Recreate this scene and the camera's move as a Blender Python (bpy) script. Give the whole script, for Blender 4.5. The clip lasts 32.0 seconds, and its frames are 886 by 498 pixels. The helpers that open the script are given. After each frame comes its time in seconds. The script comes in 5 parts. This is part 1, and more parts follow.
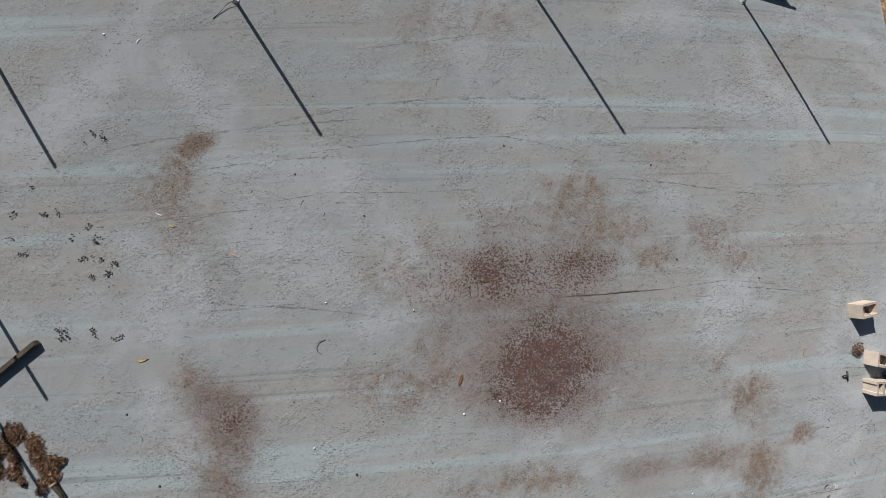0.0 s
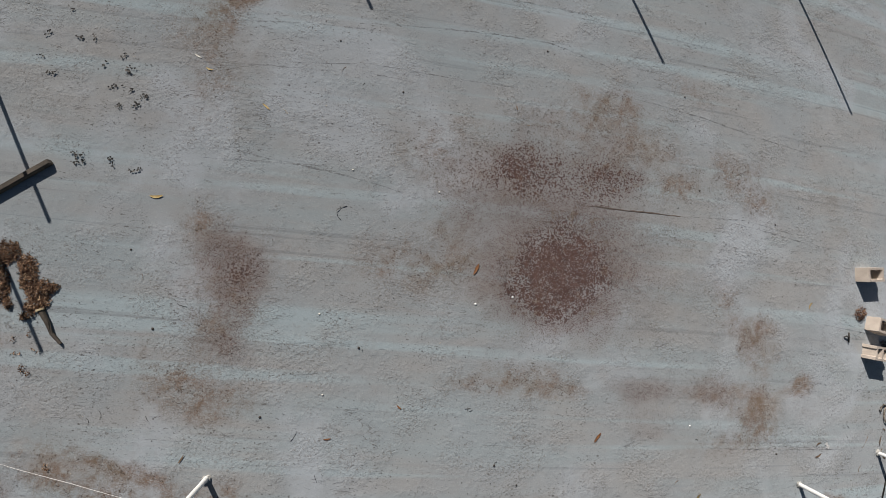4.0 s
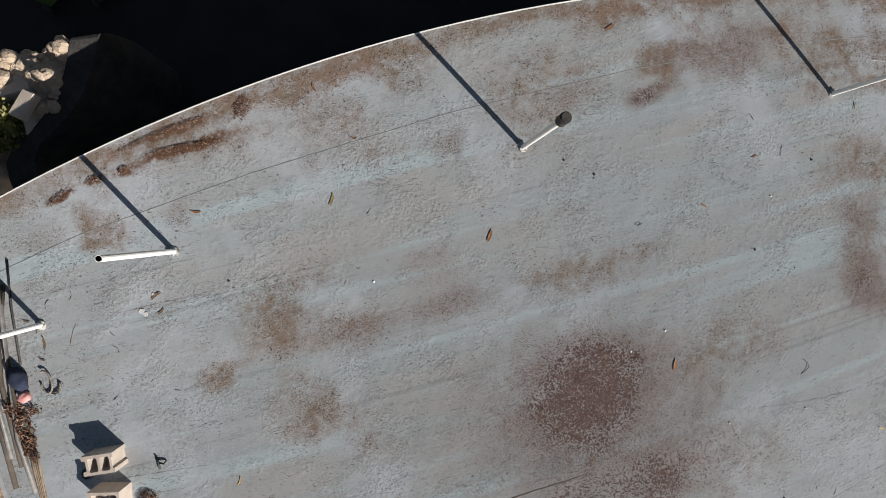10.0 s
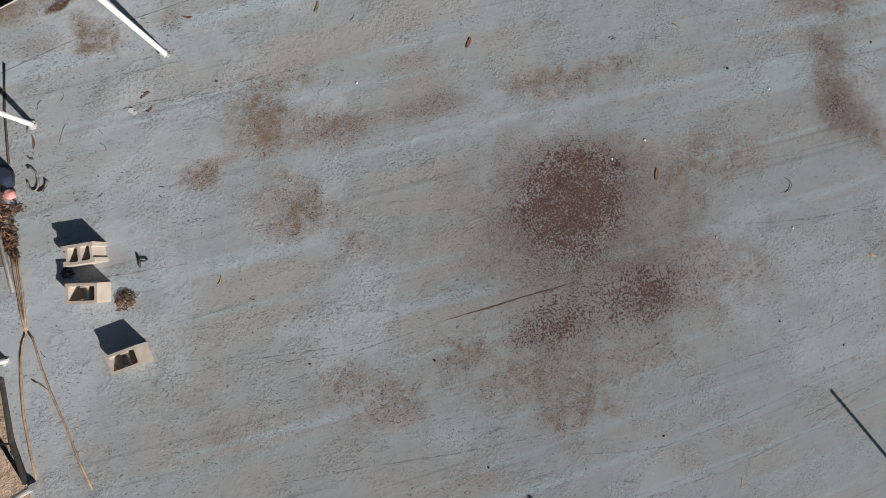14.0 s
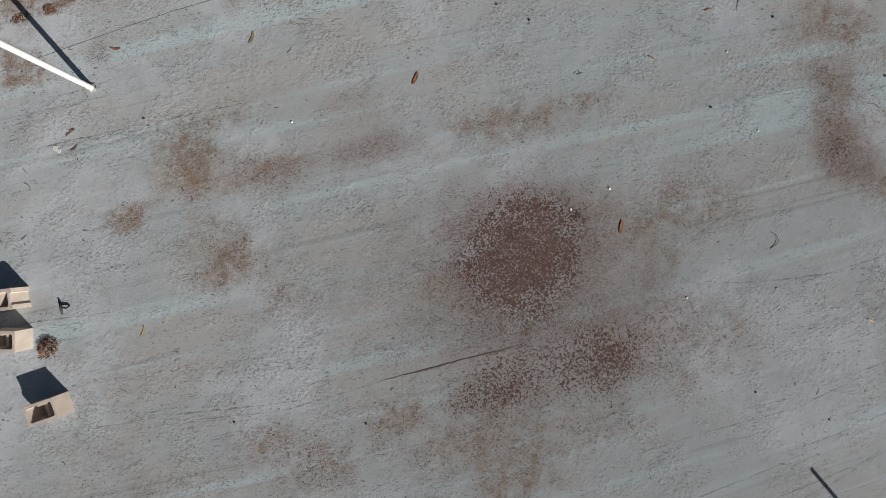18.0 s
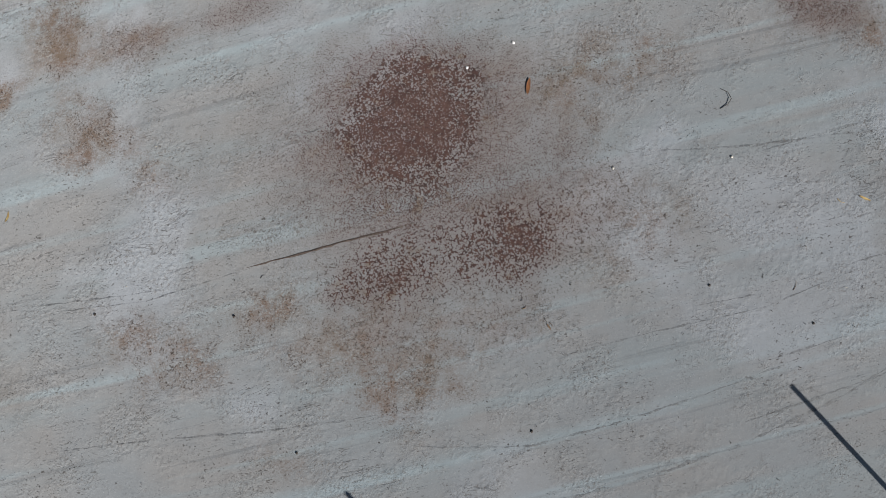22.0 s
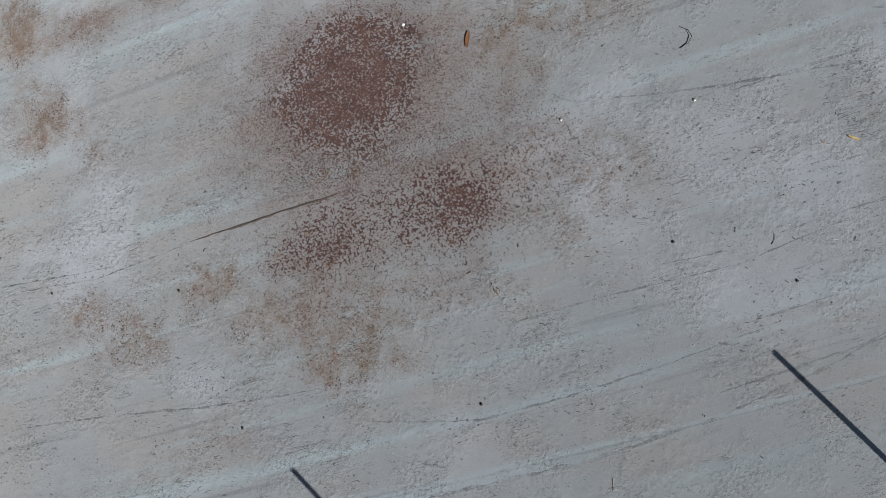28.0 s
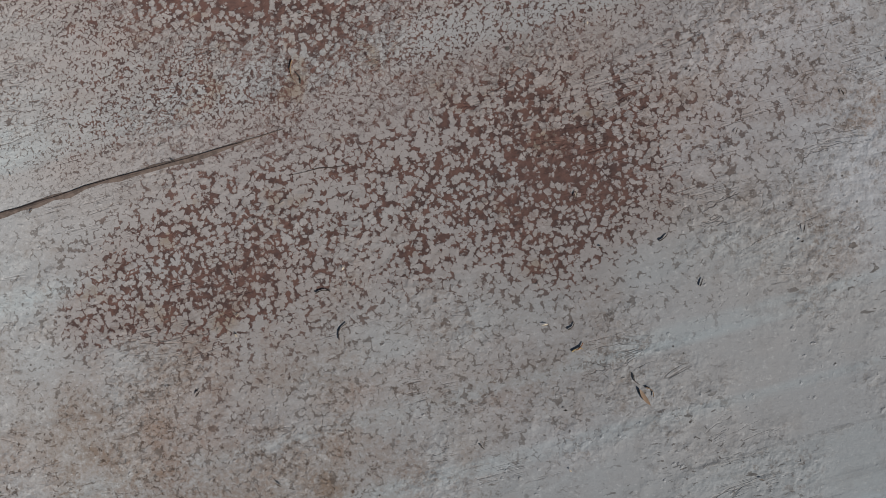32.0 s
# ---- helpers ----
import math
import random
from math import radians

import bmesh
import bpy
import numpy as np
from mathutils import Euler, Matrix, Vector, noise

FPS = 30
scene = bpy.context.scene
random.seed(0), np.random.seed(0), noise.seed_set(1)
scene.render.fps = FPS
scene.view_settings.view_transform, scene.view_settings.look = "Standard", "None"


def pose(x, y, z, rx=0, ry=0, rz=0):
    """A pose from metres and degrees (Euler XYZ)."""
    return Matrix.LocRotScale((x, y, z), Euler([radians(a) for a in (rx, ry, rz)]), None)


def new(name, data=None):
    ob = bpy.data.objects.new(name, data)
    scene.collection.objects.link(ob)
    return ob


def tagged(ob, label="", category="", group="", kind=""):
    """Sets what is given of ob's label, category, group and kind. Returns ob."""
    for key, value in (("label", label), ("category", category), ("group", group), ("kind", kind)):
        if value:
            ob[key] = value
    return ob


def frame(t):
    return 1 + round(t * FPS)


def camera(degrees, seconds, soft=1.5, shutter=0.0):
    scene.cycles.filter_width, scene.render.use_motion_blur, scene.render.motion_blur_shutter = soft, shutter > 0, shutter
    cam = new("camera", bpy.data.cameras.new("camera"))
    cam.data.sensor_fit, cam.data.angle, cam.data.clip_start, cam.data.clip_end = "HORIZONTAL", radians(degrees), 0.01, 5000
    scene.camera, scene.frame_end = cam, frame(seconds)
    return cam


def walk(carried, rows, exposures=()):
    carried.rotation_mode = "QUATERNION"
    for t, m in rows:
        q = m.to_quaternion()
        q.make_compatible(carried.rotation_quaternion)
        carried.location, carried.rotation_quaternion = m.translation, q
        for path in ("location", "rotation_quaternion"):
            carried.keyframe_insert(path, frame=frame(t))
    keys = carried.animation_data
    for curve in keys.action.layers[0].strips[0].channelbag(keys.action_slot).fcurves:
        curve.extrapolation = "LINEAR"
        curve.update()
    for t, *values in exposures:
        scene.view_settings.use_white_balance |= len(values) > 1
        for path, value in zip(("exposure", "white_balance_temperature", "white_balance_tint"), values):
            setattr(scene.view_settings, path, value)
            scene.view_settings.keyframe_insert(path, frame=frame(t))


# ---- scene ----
# The camera and its way: a drone that looks down on a painted roof and sinks towards it.
cam = camera(102.0, 32.0, soft=0.65)
ROWS = [
    (0.0, -1.525, 0.619, 4.389, 2.13, -6.25, -2.73),
    (0.5, -1.924, -0.092, 4.409, -0.95, -6.10, 31.84),
    (1.0, -2.095, -1.336, 4.306, 1.04, -7.79, 36.39),
    (1.5, -2.019, -2.098, 4.180, 3.04, -8.77, 34.63),
    (2.0, -1.830, -2.351, 4.139, 5.48, -8.18, 21.28),
    (2.5, -1.356, -2.326, 4.188, 7.32, -6.08, 3.26),
    (3.0, -1.212, -2.023, 4.201, 6.63, -6.33, 2.96),
    (3.5, -1.516, -1.431, 4.217, 4.09, -7.40, 11.05),
    (5.5, -2.411, -0.299, 4.236, 6.72, -7.01, -52.23),
    (6.0, -2.230, -0.191, 4.244, 8.23, -4.30, -75.42),
    (6.5, -1.803, -0.181, 4.243, 6.89, -0.37, -106.34),
    (7.0, -1.190, -0.470, 4.235, 3.66, 1.87, -138.54),
    (7.5, -0.231, -1.034, 4.193, 0.50, 1.13, -149.25),
    (8.0, 0.660, -1.802, 4.076, -3.02, 0.07, -149.80),
    (8.5, 1.222, -2.308, 3.953, -4.72, -1.69, -159.59),
    (9.0, 1.484, -2.621, 3.871, -4.12, -4.26, -177.68),
    (9.5, 1.572, -2.871, 3.804, -3.11, -5.94, 167.91),
    (10.0, 1.695, -3.094, 3.705, -3.32, -6.01, 166.17),
    (10.5, 1.533, -3.165, 3.676, -3.87, -6.02, 167.57),
    (11.0, 1.676, -2.958, 3.644, -3.40, -6.26, 167.71),
    (11.5, 1.892, -2.482, 3.667, -2.64, -6.66, 167.43),
    (12.0, 2.114, -1.838, 3.726, -1.16, -6.70, 166.85),
    (12.5, 2.233, -1.284, 3.779, 0.07, -6.61, 166.09),
    (13.0, 2.246, -0.919, 3.814, 1.04, -6.47, 165.39),
    (13.5, 2.142, -0.678, 3.836, 1.39, -6.03, 165.16),
    (15.5, 2.087, -0.621, 3.741, 1.70, -5.63, 165.85),
    (16.0, 1.870, -0.692, 3.745, 1.49, -5.26, 166.22),
    (16.5, 1.738, -0.771, 3.752, 1.22, -4.94, 166.59),
    (17.0, 1.647, -0.881, 3.759, 0.91, -4.59, 166.66),
    (17.5, 1.487, -0.985, 3.738, 0.39, -4.09, 166.78),
    (18.0, 1.174, -1.099, 3.592, -0.06, -3.53, 167.05),
    (18.5, 0.889, -1.253, 3.334, -0.77, -2.76, 167.32),
    (19.0, 0.679, -1.345, 3.107, -0.98, -2.48, 167.38),
    (19.5, 0.587, -1.121, 3.018, -1.05, -1.91, 167.32),
    (20.0, 0.533, -0.646, 3.055, -0.20, -1.17, 167.14),
    (20.5, 0.441, -0.102, 3.094, 0.90, -0.97, 166.89),
    (21.0, 0.404, 0.212, 3.123, 1.64, -0.05, 166.64),
    (21.5, 0.288, 0.387, 3.117, 2.04, 0.62, 166.52),
    (22.0, 0.139, 0.486, 3.098, 2.17, 1.15, 166.13),
    (22.5, -0.015, 0.622, 3.067, 2.50, 1.83, 166.13),
    (23.0, -0.021, 0.856, 3.031, 3.28, 2.16, 166.23),
    (23.5, 0.028, 0.875, 3.053, 3.25, 2.49, 166.36),
    (24.0, 0.102, 0.869, 3.069, 3.44, 2.73, 166.20),
    (24.5, 0.034, 0.868, 3.043, 3.01, 3.24, 166.13),
    (25.0, -0.139, 0.869, 3.000, 2.56, 3.69, 166.22),
    (25.5, -0.284, 0.880, 2.980, 2.74, 4.01, 166.29),
    (27.5, -0.348, 0.986, 2.929, 2.66, 4.72, 164.27),
    (28.0, -0.443, 0.961, 2.897, 2.46, 5.00, 164.34),
    (28.5, -0.532, 0.967, 2.881, 2.44, 5.12, 164.54),
    (29.0, -0.557, 0.919, 2.877, 2.28, 5.15, 165.25),
    (29.5, -0.605, 0.840, 2.703, 2.13, 4.80, 165.41),
    (30.0, -0.554, 0.733, 2.201, 1.26, 3.57, 165.50),
    (30.5, -0.402, 0.682, 1.900, 0.89, 2.88, 165.29),
    (31.0, -0.259, 0.661, 1.484, 1.68, 1.98, 164.71),
    (31.5, -0.146, 0.595, 1.262, -0.15, 2.00, 164.84),
    (32.0, -0.068, 0.613, 1.163, 0.65, 1.34, 165.12),
]
walk(cam, [(t, pose(*r)) for t, *r in ROWS], exposures=[(0.0, 0.17, 6500, 9), (3.0, 0.24, 6500, 9), (5.0, 0.0, 6500, 9), (6.5, 0.0, 6500, 9), (8.0, 0.38, 6450, 9), (10.0, 0.47, 6550, 9), (12.0, 0.37, 6480, 9), (13.0, 0.27, 6500, 9), (16.0, 0.20, 6420, 9), (18.0, 0.20, 6520, 9), (20.0, 0.26, 6650, 10), (21.5, 0.20, 6450, 9), (23.0, 0.20, 6200, 9), (28.5, 0.18, 6200, 9), (30.0, 0.17, 6230, 9), (32.0, 0.26, 6530, 11)])

# Daylight: a clear sky and a low sun; posts throw shadows about twice their height.
SUN_TO = Vector((0.497, -0.8678, 0)) * math.cos(radians(27)) + Vector((0, 0, -math.sin(radians(27))))
sun = new("sun", bpy.data.lights.new("sun", "SUN"))
sun.data.energy, sun.data.angle, sun.data.color = 5.0, radians(0.5), (1.0, 0.94, 0.885)
sun.rotation_euler = SUN_TO.to_track_quat("-Z", "Y").to_euler()
world = bpy.data.worlds.new("sky")
scene.world = world
world.use_nodes = True
sky = world.node_tree.nodes.new("ShaderNodeTexSky")
sky.sky_type, sky.sun_disc, sky.sun_elevation, sky.sun_rotation = "NISHITA", False, radians(27), radians(-28.5)
bg = world.node_tree.nodes["Background"]
world.node_tree.links.new(sky.outputs[0], bg.inputs[0])
bg.inputs[1].default_value = 0.032


# ---------------------------------------------------------------- materials
class Mat:
    """A node material and short ways to add nodes to it."""

    def __init__(self, name, rough=0.8, metal=0.0):
        self.m = bpy.data.materials.new(name)
        self.m.use_nodes = True
        self.t = self.m.node_tree
        self.b = self.t.nodes["Principled BSDF"]
        self.b.inputs["Roughness"].default_value = rough
        self.b.inputs["Metallic"].default_value = metal
        self.pos = self.t.nodes.new("ShaderNodeTexCoord").outputs["Object"]

    def put(self, sock, v):
        if isinstance(v, (int, float)):
            sock.default_value = v
        elif isinstance(v, (tuple, list)):
            sock.default_value = (*v, 1.0) if len(v) == 3 and len(sock.default_value) == 4 else v
        else:
            self.t.links.new(v, sock)

    def scaled(self, v, src=None):
        n = self.t.nodes.new("ShaderNodeMapping")
        n.inputs["Scale"].default_value = v
        self.t.links.new(src or self.pos, n.inputs[0])
        return n.outputs[0]

    def noise(self, scale, detail=4.0, rough=0.55, src=None, dist=0.0):
        n = self.t.nodes.new("ShaderNodeTexNoise")
        n.inputs["Scale"].default_value, n.inputs["Detail"].default_value = scale, detail
        n.inputs["Roughness"].default_value, n.inputs["Distortion"].default_value = rough, dist
        self.t.links.new(src or self.pos, n.inputs["Vector"])
        return n.outputs[0]

    def cells(self, scale, src=None, feature="F1", out=0):
        n = self.t.nodes.new("ShaderNodeTexVoronoi")
        n.feature = feature
        n.inputs["Scale"].default_value = scale
        self.t.links.new(src or self.pos, n.inputs["Vector"])
        return n.outputs[out]

    def math(self, op, a, b=0.0, c=0.0):
        n = self.t.nodes.new("ShaderNodeMath")
        n.operation = op
        for s, v in zip(n.inputs, (a, b, c)):
            self.put(s, v)
        return n.outputs[0]

    def span(self, v, a, b, lo=0.0, hi=1.0):
        n = self.t.nodes.new("ShaderNodeMapRange")
        n.interpolation_type = "SMOOTHSTEP"
        for s, w in zip(n.inputs, (v, a, b, lo, hi)):
            self.put(s, w)
        return n.outputs[0]

    def mix(self, fac, a, b):
        n = self.t.nodes.new("ShaderNodeMix")
        n.data_type = "RGBA"
        self.put(n.inputs[0], fac)
        self.put(n.inputs[6], a)
        self.put(n.inputs[7], b)
        return n.outputs[2]

    def rnd(self):
        return self.t.nodes.new("ShaderNodeObjectInfo").outputs["Random"]

    def bump(self, h, strength=0.3, dist=0.01):
        n = self.t.nodes.new("ShaderNodeBump")
        n.inputs["Strength"].default_value, n.inputs["Distance"].default_value = strength, dist
        self.t.links.new(h, n.inputs["Height"])
        self.t.links.new(n.outputs[0], self.b.inputs["Normal"])

    def color(self, v):
        self.put(self.b.inputs["Base Color"], v)
        return self


def plain(name, a, b, scale=8.0, rough=0.8, metal=0.0, bump=0.2, dist=0.004, fine=60.0):
    """Two colours mixed by coarse and fine noise, with relief."""
    m = Mat(name, rough, metal)
    f = m.math("ADD", m.math("MULTIPLY", m.noise(scale), 0.65), m.math("MULTIPLY", m.noise(fine, 3), 0.35))
    m.color(m.mix(m.span(f, 0.32, 0.68), a, b))
    m.bump(m.noise(fine, 5), bump, dist)
    return m.m


def roof_paint():
    m = Mat("weathered_roof_paint", 0.9)
    m.b.inputs["Specular IOR Level"].default_value = 0.2
    m.b.inputs["Diffuse Roughness"].default_value = 0.42
    a = m.t.nodes.new("ShaderNodeAttribute")
    a.attribute_name = "stain"
    sep = m.t.nodes.new("ShaderNodeSeparateColor")
    m.t.links.new(a.outputs["Color"], sep.inputs[0])
    red, brown, dirt, grey = sep.outputs[0], sep.outputs[1], sep.outputs[2], a.outputs["Alpha"]
    fine = m.noise(70, 5, 0.75)
    mid = m.noise(11, 6, 0.7)
    patch = m.noise(2.1, 5, 0.6)
    # rolled paint: grey with warmer and bluer passes along the roof
    base = m.mix(m.span(m.noise(0.8, 5, 0.6), 0.36, 0.66), (0.318, 0.338, 0.350), (0.338, 0.338, 0.334))
    base = m.mix(m.span(m.noise(1.0, 5, 0.6, m.scaled((0.22, 2.2, 1.0))), 0.42, 0.66, 0.0, 0.7), base, (0.315, 0.362, 0.380))
    base = m.mix(m.span(m.noise(1.0, 3, 0.5, m.scaled((0.10, 3.6, 1.0))), 0.53, 0.66, 0.0, 0.72), base, (0.376, 0.450, 0.478))
    base = m.mix(m.span(m.noise(1.0, 4, 0.6, m.scaled((0.16, 9.5, 1.0))), 0.60, 0.68, 0.0, 0.42), base, (0.185, 0.20, 0.21))
    base = m.mix(m.span(m.noise(0.55, 4, 0.55, dist=0.6), 0.48, 0.66, 0.0, 0.85), base, (0.412, 0.440, 0.470))
    lines = m.noise(1.0, 5, 0.6, m.scaled((0.30, 6.5, 1.0)), 0.25)
    thin = m.math("MULTIPLY", m.span(m.math("ABSOLUTE", m.math("SUBTRACT", lines, 0.5)), 0.009, 0.002), m.math("MULTIPLY", m.span(m.noise(1.4, 4, 0.6), 0.50, 0.60), m.span(m.noise(14, 4, 0.7), 0.46, 0.58, 0.0, 0.5)))
    base = m.mix(thin, base, (0.12, 0.118, 0.115))
    base = m.mix(m.span(m.noise(1.3, 6, 0.7), 0.54, 0.74, 0.0, 0.28), base, (0.295, 0.268, 0.248))
    base = m.mix(m.span(mid, 0.52, 0.74, 0.0, 0.30), base, (0.255, 0.245, 0.23))
    # grime in the grain, thin ticks and pale chalked spots
    base = m.mix(m.math("MULTIPLY", m.span(m.noise(34, 5, 0.75), 0.53, 0.61, 0.0, 0.78), m.span(patch, 0.44, 0.62, 0.05, 0.9)), base, (0.20, 0.19, 0.178))
    base = m.mix(m.math("MULTIPLY", m.span(fine, 0.54, 0.64, 0.0, 0.5), m.span(m.noise(3.4, 4), 0.44, 0.62, 0.06, 1.1)), base, (0.155, 0.148, 0.14))
    base = m.mix(m.span(fine, 0.44, 0.32, 0.0, 0.42), base, (0.56, 0.575, 0.58))
    ticks = m.span(m.noise(1.0, 3, 0.6, m.scaled((26.0, 52.0, 1.0)), 0.6), 0.612, 0.652)
    base = m.mix(m.math("MULTIPLY", ticks, m.span(m.noise(1.7, 4), 0.44, 0.60, 0.1, 0.85)), base, (0.10, 0.095, 0.09))
    # creases: the thin shade along wrinkles is painted dark into the base
    wrinkle = m.noise(1.0, 4, 0.55, m.scaled((2.6, 8.0, 1.0)), 0.9)
    crease = m.math("MULTIPLY", m.span(m.math("ABSOLUTE", m.math("SUBTRACT", wrinkle, 0.5)), 0.012, 0.003), m.span(m.noise(2.3, 4), 0.54, 0.64, 0.0, 0.6))
    base = m.mix(crease, base, (0.15, 0.145, 0.14))
    # smudges and washes
    base = m.mix(m.math("MULTIPLY", grey, m.span(mid, 0.3, 0.7, 0.45, 1.0)), base, (0.215, 0.20, 0.18))
    soft = m.math("ADD", m.math("MULTIPLY", mid, 0.42), m.math("MULTIPLY", fine, 0.58))
    wash = m.math("MULTIPLY", m.math("MULTIPLY", brown, m.span(soft, 0.34, 0.63, 0.32, 1.08)), m.span(m.noise(3.6, 7, 0.72, dist=0.5), 0.36, 0.60, 0.82, 1.35))
    rust = m.mix(m.span(m.noise(2.5, 4), 0.35, 0.65), (0.198, 0.128, 0.088), (0.185, 0.138, 0.100))
    base = m.mix(m.span(wash, 0.04, 0.85, 0.0, 0.9), base, rust)
    flecks = m.math("MULTIPLY", m.span(m.noise(46, 4, 0.7, dist=0.3), 0.55, 0.62), m.span(m.math("MULTIPLY", brown, m.span(m.noise(5.5, 5, 0.7), 0.40, 0.60, 0.2, 1.3)), 0.12, 0.55, 0.0, 0.95))
    base = m.mix(flecks, base, (0.075, 0.057, 0.046))
    # flaked speckle: round grains of paint with bare primer between them; finer grains north of the crack
    def warped(scale, amount, src):
        warp = m.t.nodes.new("ShaderNodeTexNoise")
        warp.inputs["Scale"].default_value = scale
        warp.inputs["Detail"].default_value = 4
        m.t.links.new(m.pos, warp.inputs["Vector"])
        shift = m.t.nodes.new("ShaderNodeVectorMath")
        shift.operation = "MULTIPLY_ADD"
        shift.inputs[1].default_value = (amount, amount, amount)
        m.t.links.new(warp.outputs[1], shift.inputs[0])
        m.t.links.new(src, shift.inputs[2])
        return shift.outputs[0]
    where = m.t.nodes.new("ShaderNodeSeparateXYZ")
    m.t.links.new(m.pos, where.inputs[0])
    bent = warped(38, 0.034, m.pos)
    patchy = m.math("MULTIPLY", m.math("SUBTRACT", m.noise(4.5, 7, 0.7, dist=0.5), 0.5), 0.75)
    blots = m.math("MULTIPLY", m.math("SUBTRACT", m.noise(17, 6, 0.8), 0.5), 0.85)
    ragged = m.math("MULTIPLY", m.math("SUBTRACT", m.noise(95, 5, 0.75), 0.5), 0.95)
    bare = m.math("ADD", red, m.math("MULTIPLY", m.math("ADD", patchy, blots), m.span(red, 0.03, 0.35, 0.0, 0.8)))

    def grains(scale):
        """How bare the paint is between grains, and each grain's own chance."""
        tone = m.t.nodes.new("ShaderNodeSeparateColor")
        m.t.links.new(m.cells(scale, bent, "F1", 1), tone.inputs[0])
        far = m.math("ADD", m.math("ADD", m.cells(scale, bent), ragged), m.math("MULTIPLY", m.math("SUBTRACT", tone.outputs[0], 0.5), 0.34))
        edge = m.math("SUBTRACT", 0.83, m.math("MULTIPLY", m.math("POWER", m.math("MAXIMUM", bare, 0.0), 1.5), 0.50))
        return m.span(m.math("SUBTRACT", far, edge), -0.06, 0.11), tone.outputs[1]
    coarse, chance = grains(54.0)
    small, lot = grains(104.0)
    north_of = m.span(m.math("ADD", where.outputs[1], m.math("MULTIPLY", patch, 0.5)), 0.45, 0.2)
    north_of = m.math("MULTIPLY", north_of, m.span(red, 0.80, 0.58))
    speck = m.math("ADD", m.math("MULTIPLY", coarse, m.math("SUBTRACT", 1.0, north_of)), m.math("MULTIPLY", small, north_of))
    speck = m.math("MULTIPLY", speck, m.math("MULTIPLY", m.span(red, 0.03, 0.2), m.span(red, 0.15, 0.6, 0.62, 0.95)))
    primer = m.mix(m.span(m.noise(20, 5, 0.7), 0.36, 0.62), (0.056, 0.033, 0.030), (0.112, 0.060, 0.049))
    flesh = m.mix(m.span(m.noise(6, 5, 0.7), 0.36, 0.64), (0.096, 0.053, 0.047), (0.16, 0.095, 0.080))
    core = m.math("MULTIPLY", m.span(bare, 0.80, 1.02), m.span(lot, 0.66, 0.84, 1.0, 0.25))
    base = m.mix(m.span(red, 0.06, 0.6, 0.0, 0.42), base, (0.225, 0.172, 0.150))
    ochre = m.math("MULTIPLY", m.span(m.noise(5.0, 4, 0.6), 0.56, 0.68, 0.0, 0.5), m.span(red, 0.4, 0.7))
    base = m.mix(ochre, base, (0.20, 0.145, 0.085))
    base = m.mix(speck, base, m.mix(m.span(red, 0.22, 0.55), (0.092, 0.078, 0.068), primer))
    base = m.mix(m.math("MULTIPLY", core, m.span(soft, 0.36, 0.58, 0.10, 0.88)), base, flesh)
    soil = m.math("MULTIPLY", dirt, m.span(m.noise(16, 7, 0.75), 0.34, 0.55))
    base = m.mix(m.span(soil, 0.1, 0.5), base, m.mix(fine, (0.06, 0.032, 0.02), (0.19, 0.11, 0.07)))
    # scattered specks of grit
    for scale, reach, lo in ((9.0, 0.050, 0.48), (4.3, 0.048, 0.42), (17.0, 0.075, 0.52)):
        dots = m.math("MULTIPLY", m.span(m.cells(scale), reach, reach * 0.55), m.span(m.noise(scale * 0.35, 2), lo, lo + 0.07))
        base = m.mix(m.math("MULTIPLY", dots, 0.85), base, (0.06, 0.055, 0.05))
    m.color(base)
    # relief: a pebbled coat in patches, creases, and pits where paint has flaked
    pebbled = m.math("MULTIPLY", m.noise(30, 2, 0.5, dist=0.2), m.span(patch, 0.44, 0.64, 0.04, 0.9))
    lumps = m.math("MULTIPLY", m.noise(13, 3, 0.5, dist=0.4), m.span(m.noise(1.2, 4), 0.44, 0.66, 0.06, 1.0))
    h = m.math("ADD", m.math("MULTIPLY", pebbled, 1.1), m.math("MULTIPLY", lumps, 0.9))
    h = m.math("ADD", h, m.math("MULTIPLY", m.noise(120, 3, 0.65), 0.10))
    pimples = m.math("MULTIPLY", m.span(m.cells(33.0, bent), 0.30, 0.05), m.span(m.noise(5.0, 5, 0.7), 0.50, 0.62, 0.0, 0.30))
    h = m.math("ADD", h, pimples)
    h = m.math("SUBTRACT", h, m.math("MULTIPLY", m.math("ADD", crease, thin), 0.35))
    h = m.math("SUBTRACT", h, m.math("MULTIPLY", speck, 0.12))
    m.bump(h, 0.42, 0.02)
    return m.m


ROOF = roof_paint()
WHITE_PIPE = plain("white_pipe", (0.72, 0.72, 0.70), (0.80, 0.80, 0.78), 6, 0.4, 0, 0.05)
GREY_PIPE = plain("galvanised_pipe", (0.42, 0.42, 0.41), (0.55, 0.55, 0.54), 14, 0.45, 0.3, 0.08)
BLACK_CAP = plain("black_cap", (0.02, 0.018, 0.016), (0.05, 0.045, 0.04), 30, 0.7)
MORTAR = plain("grout_blob", (0.36, 0.35, 0.32), (0.48, 0.47, 0.44), 30, 0.9, 0, 0.6, 0.01)
EDGE_WHITE = plain("white_edge_metal", (0.62, 0.61, 0.58), (0.74, 0.73, 0.71), 3, 0.5)
EDGE_LILAC = plain("lilac_edge_metal", (0.27, 0.26, 0.29), (0.42, 0.40, 0.42), 3, 0.6)
WALL = plain("rendered_wall", (0.36, 0.33, 0.29), (0.44, 0.41, 0.36), 1.5, 0.9, 0, 0.4, 0.01)
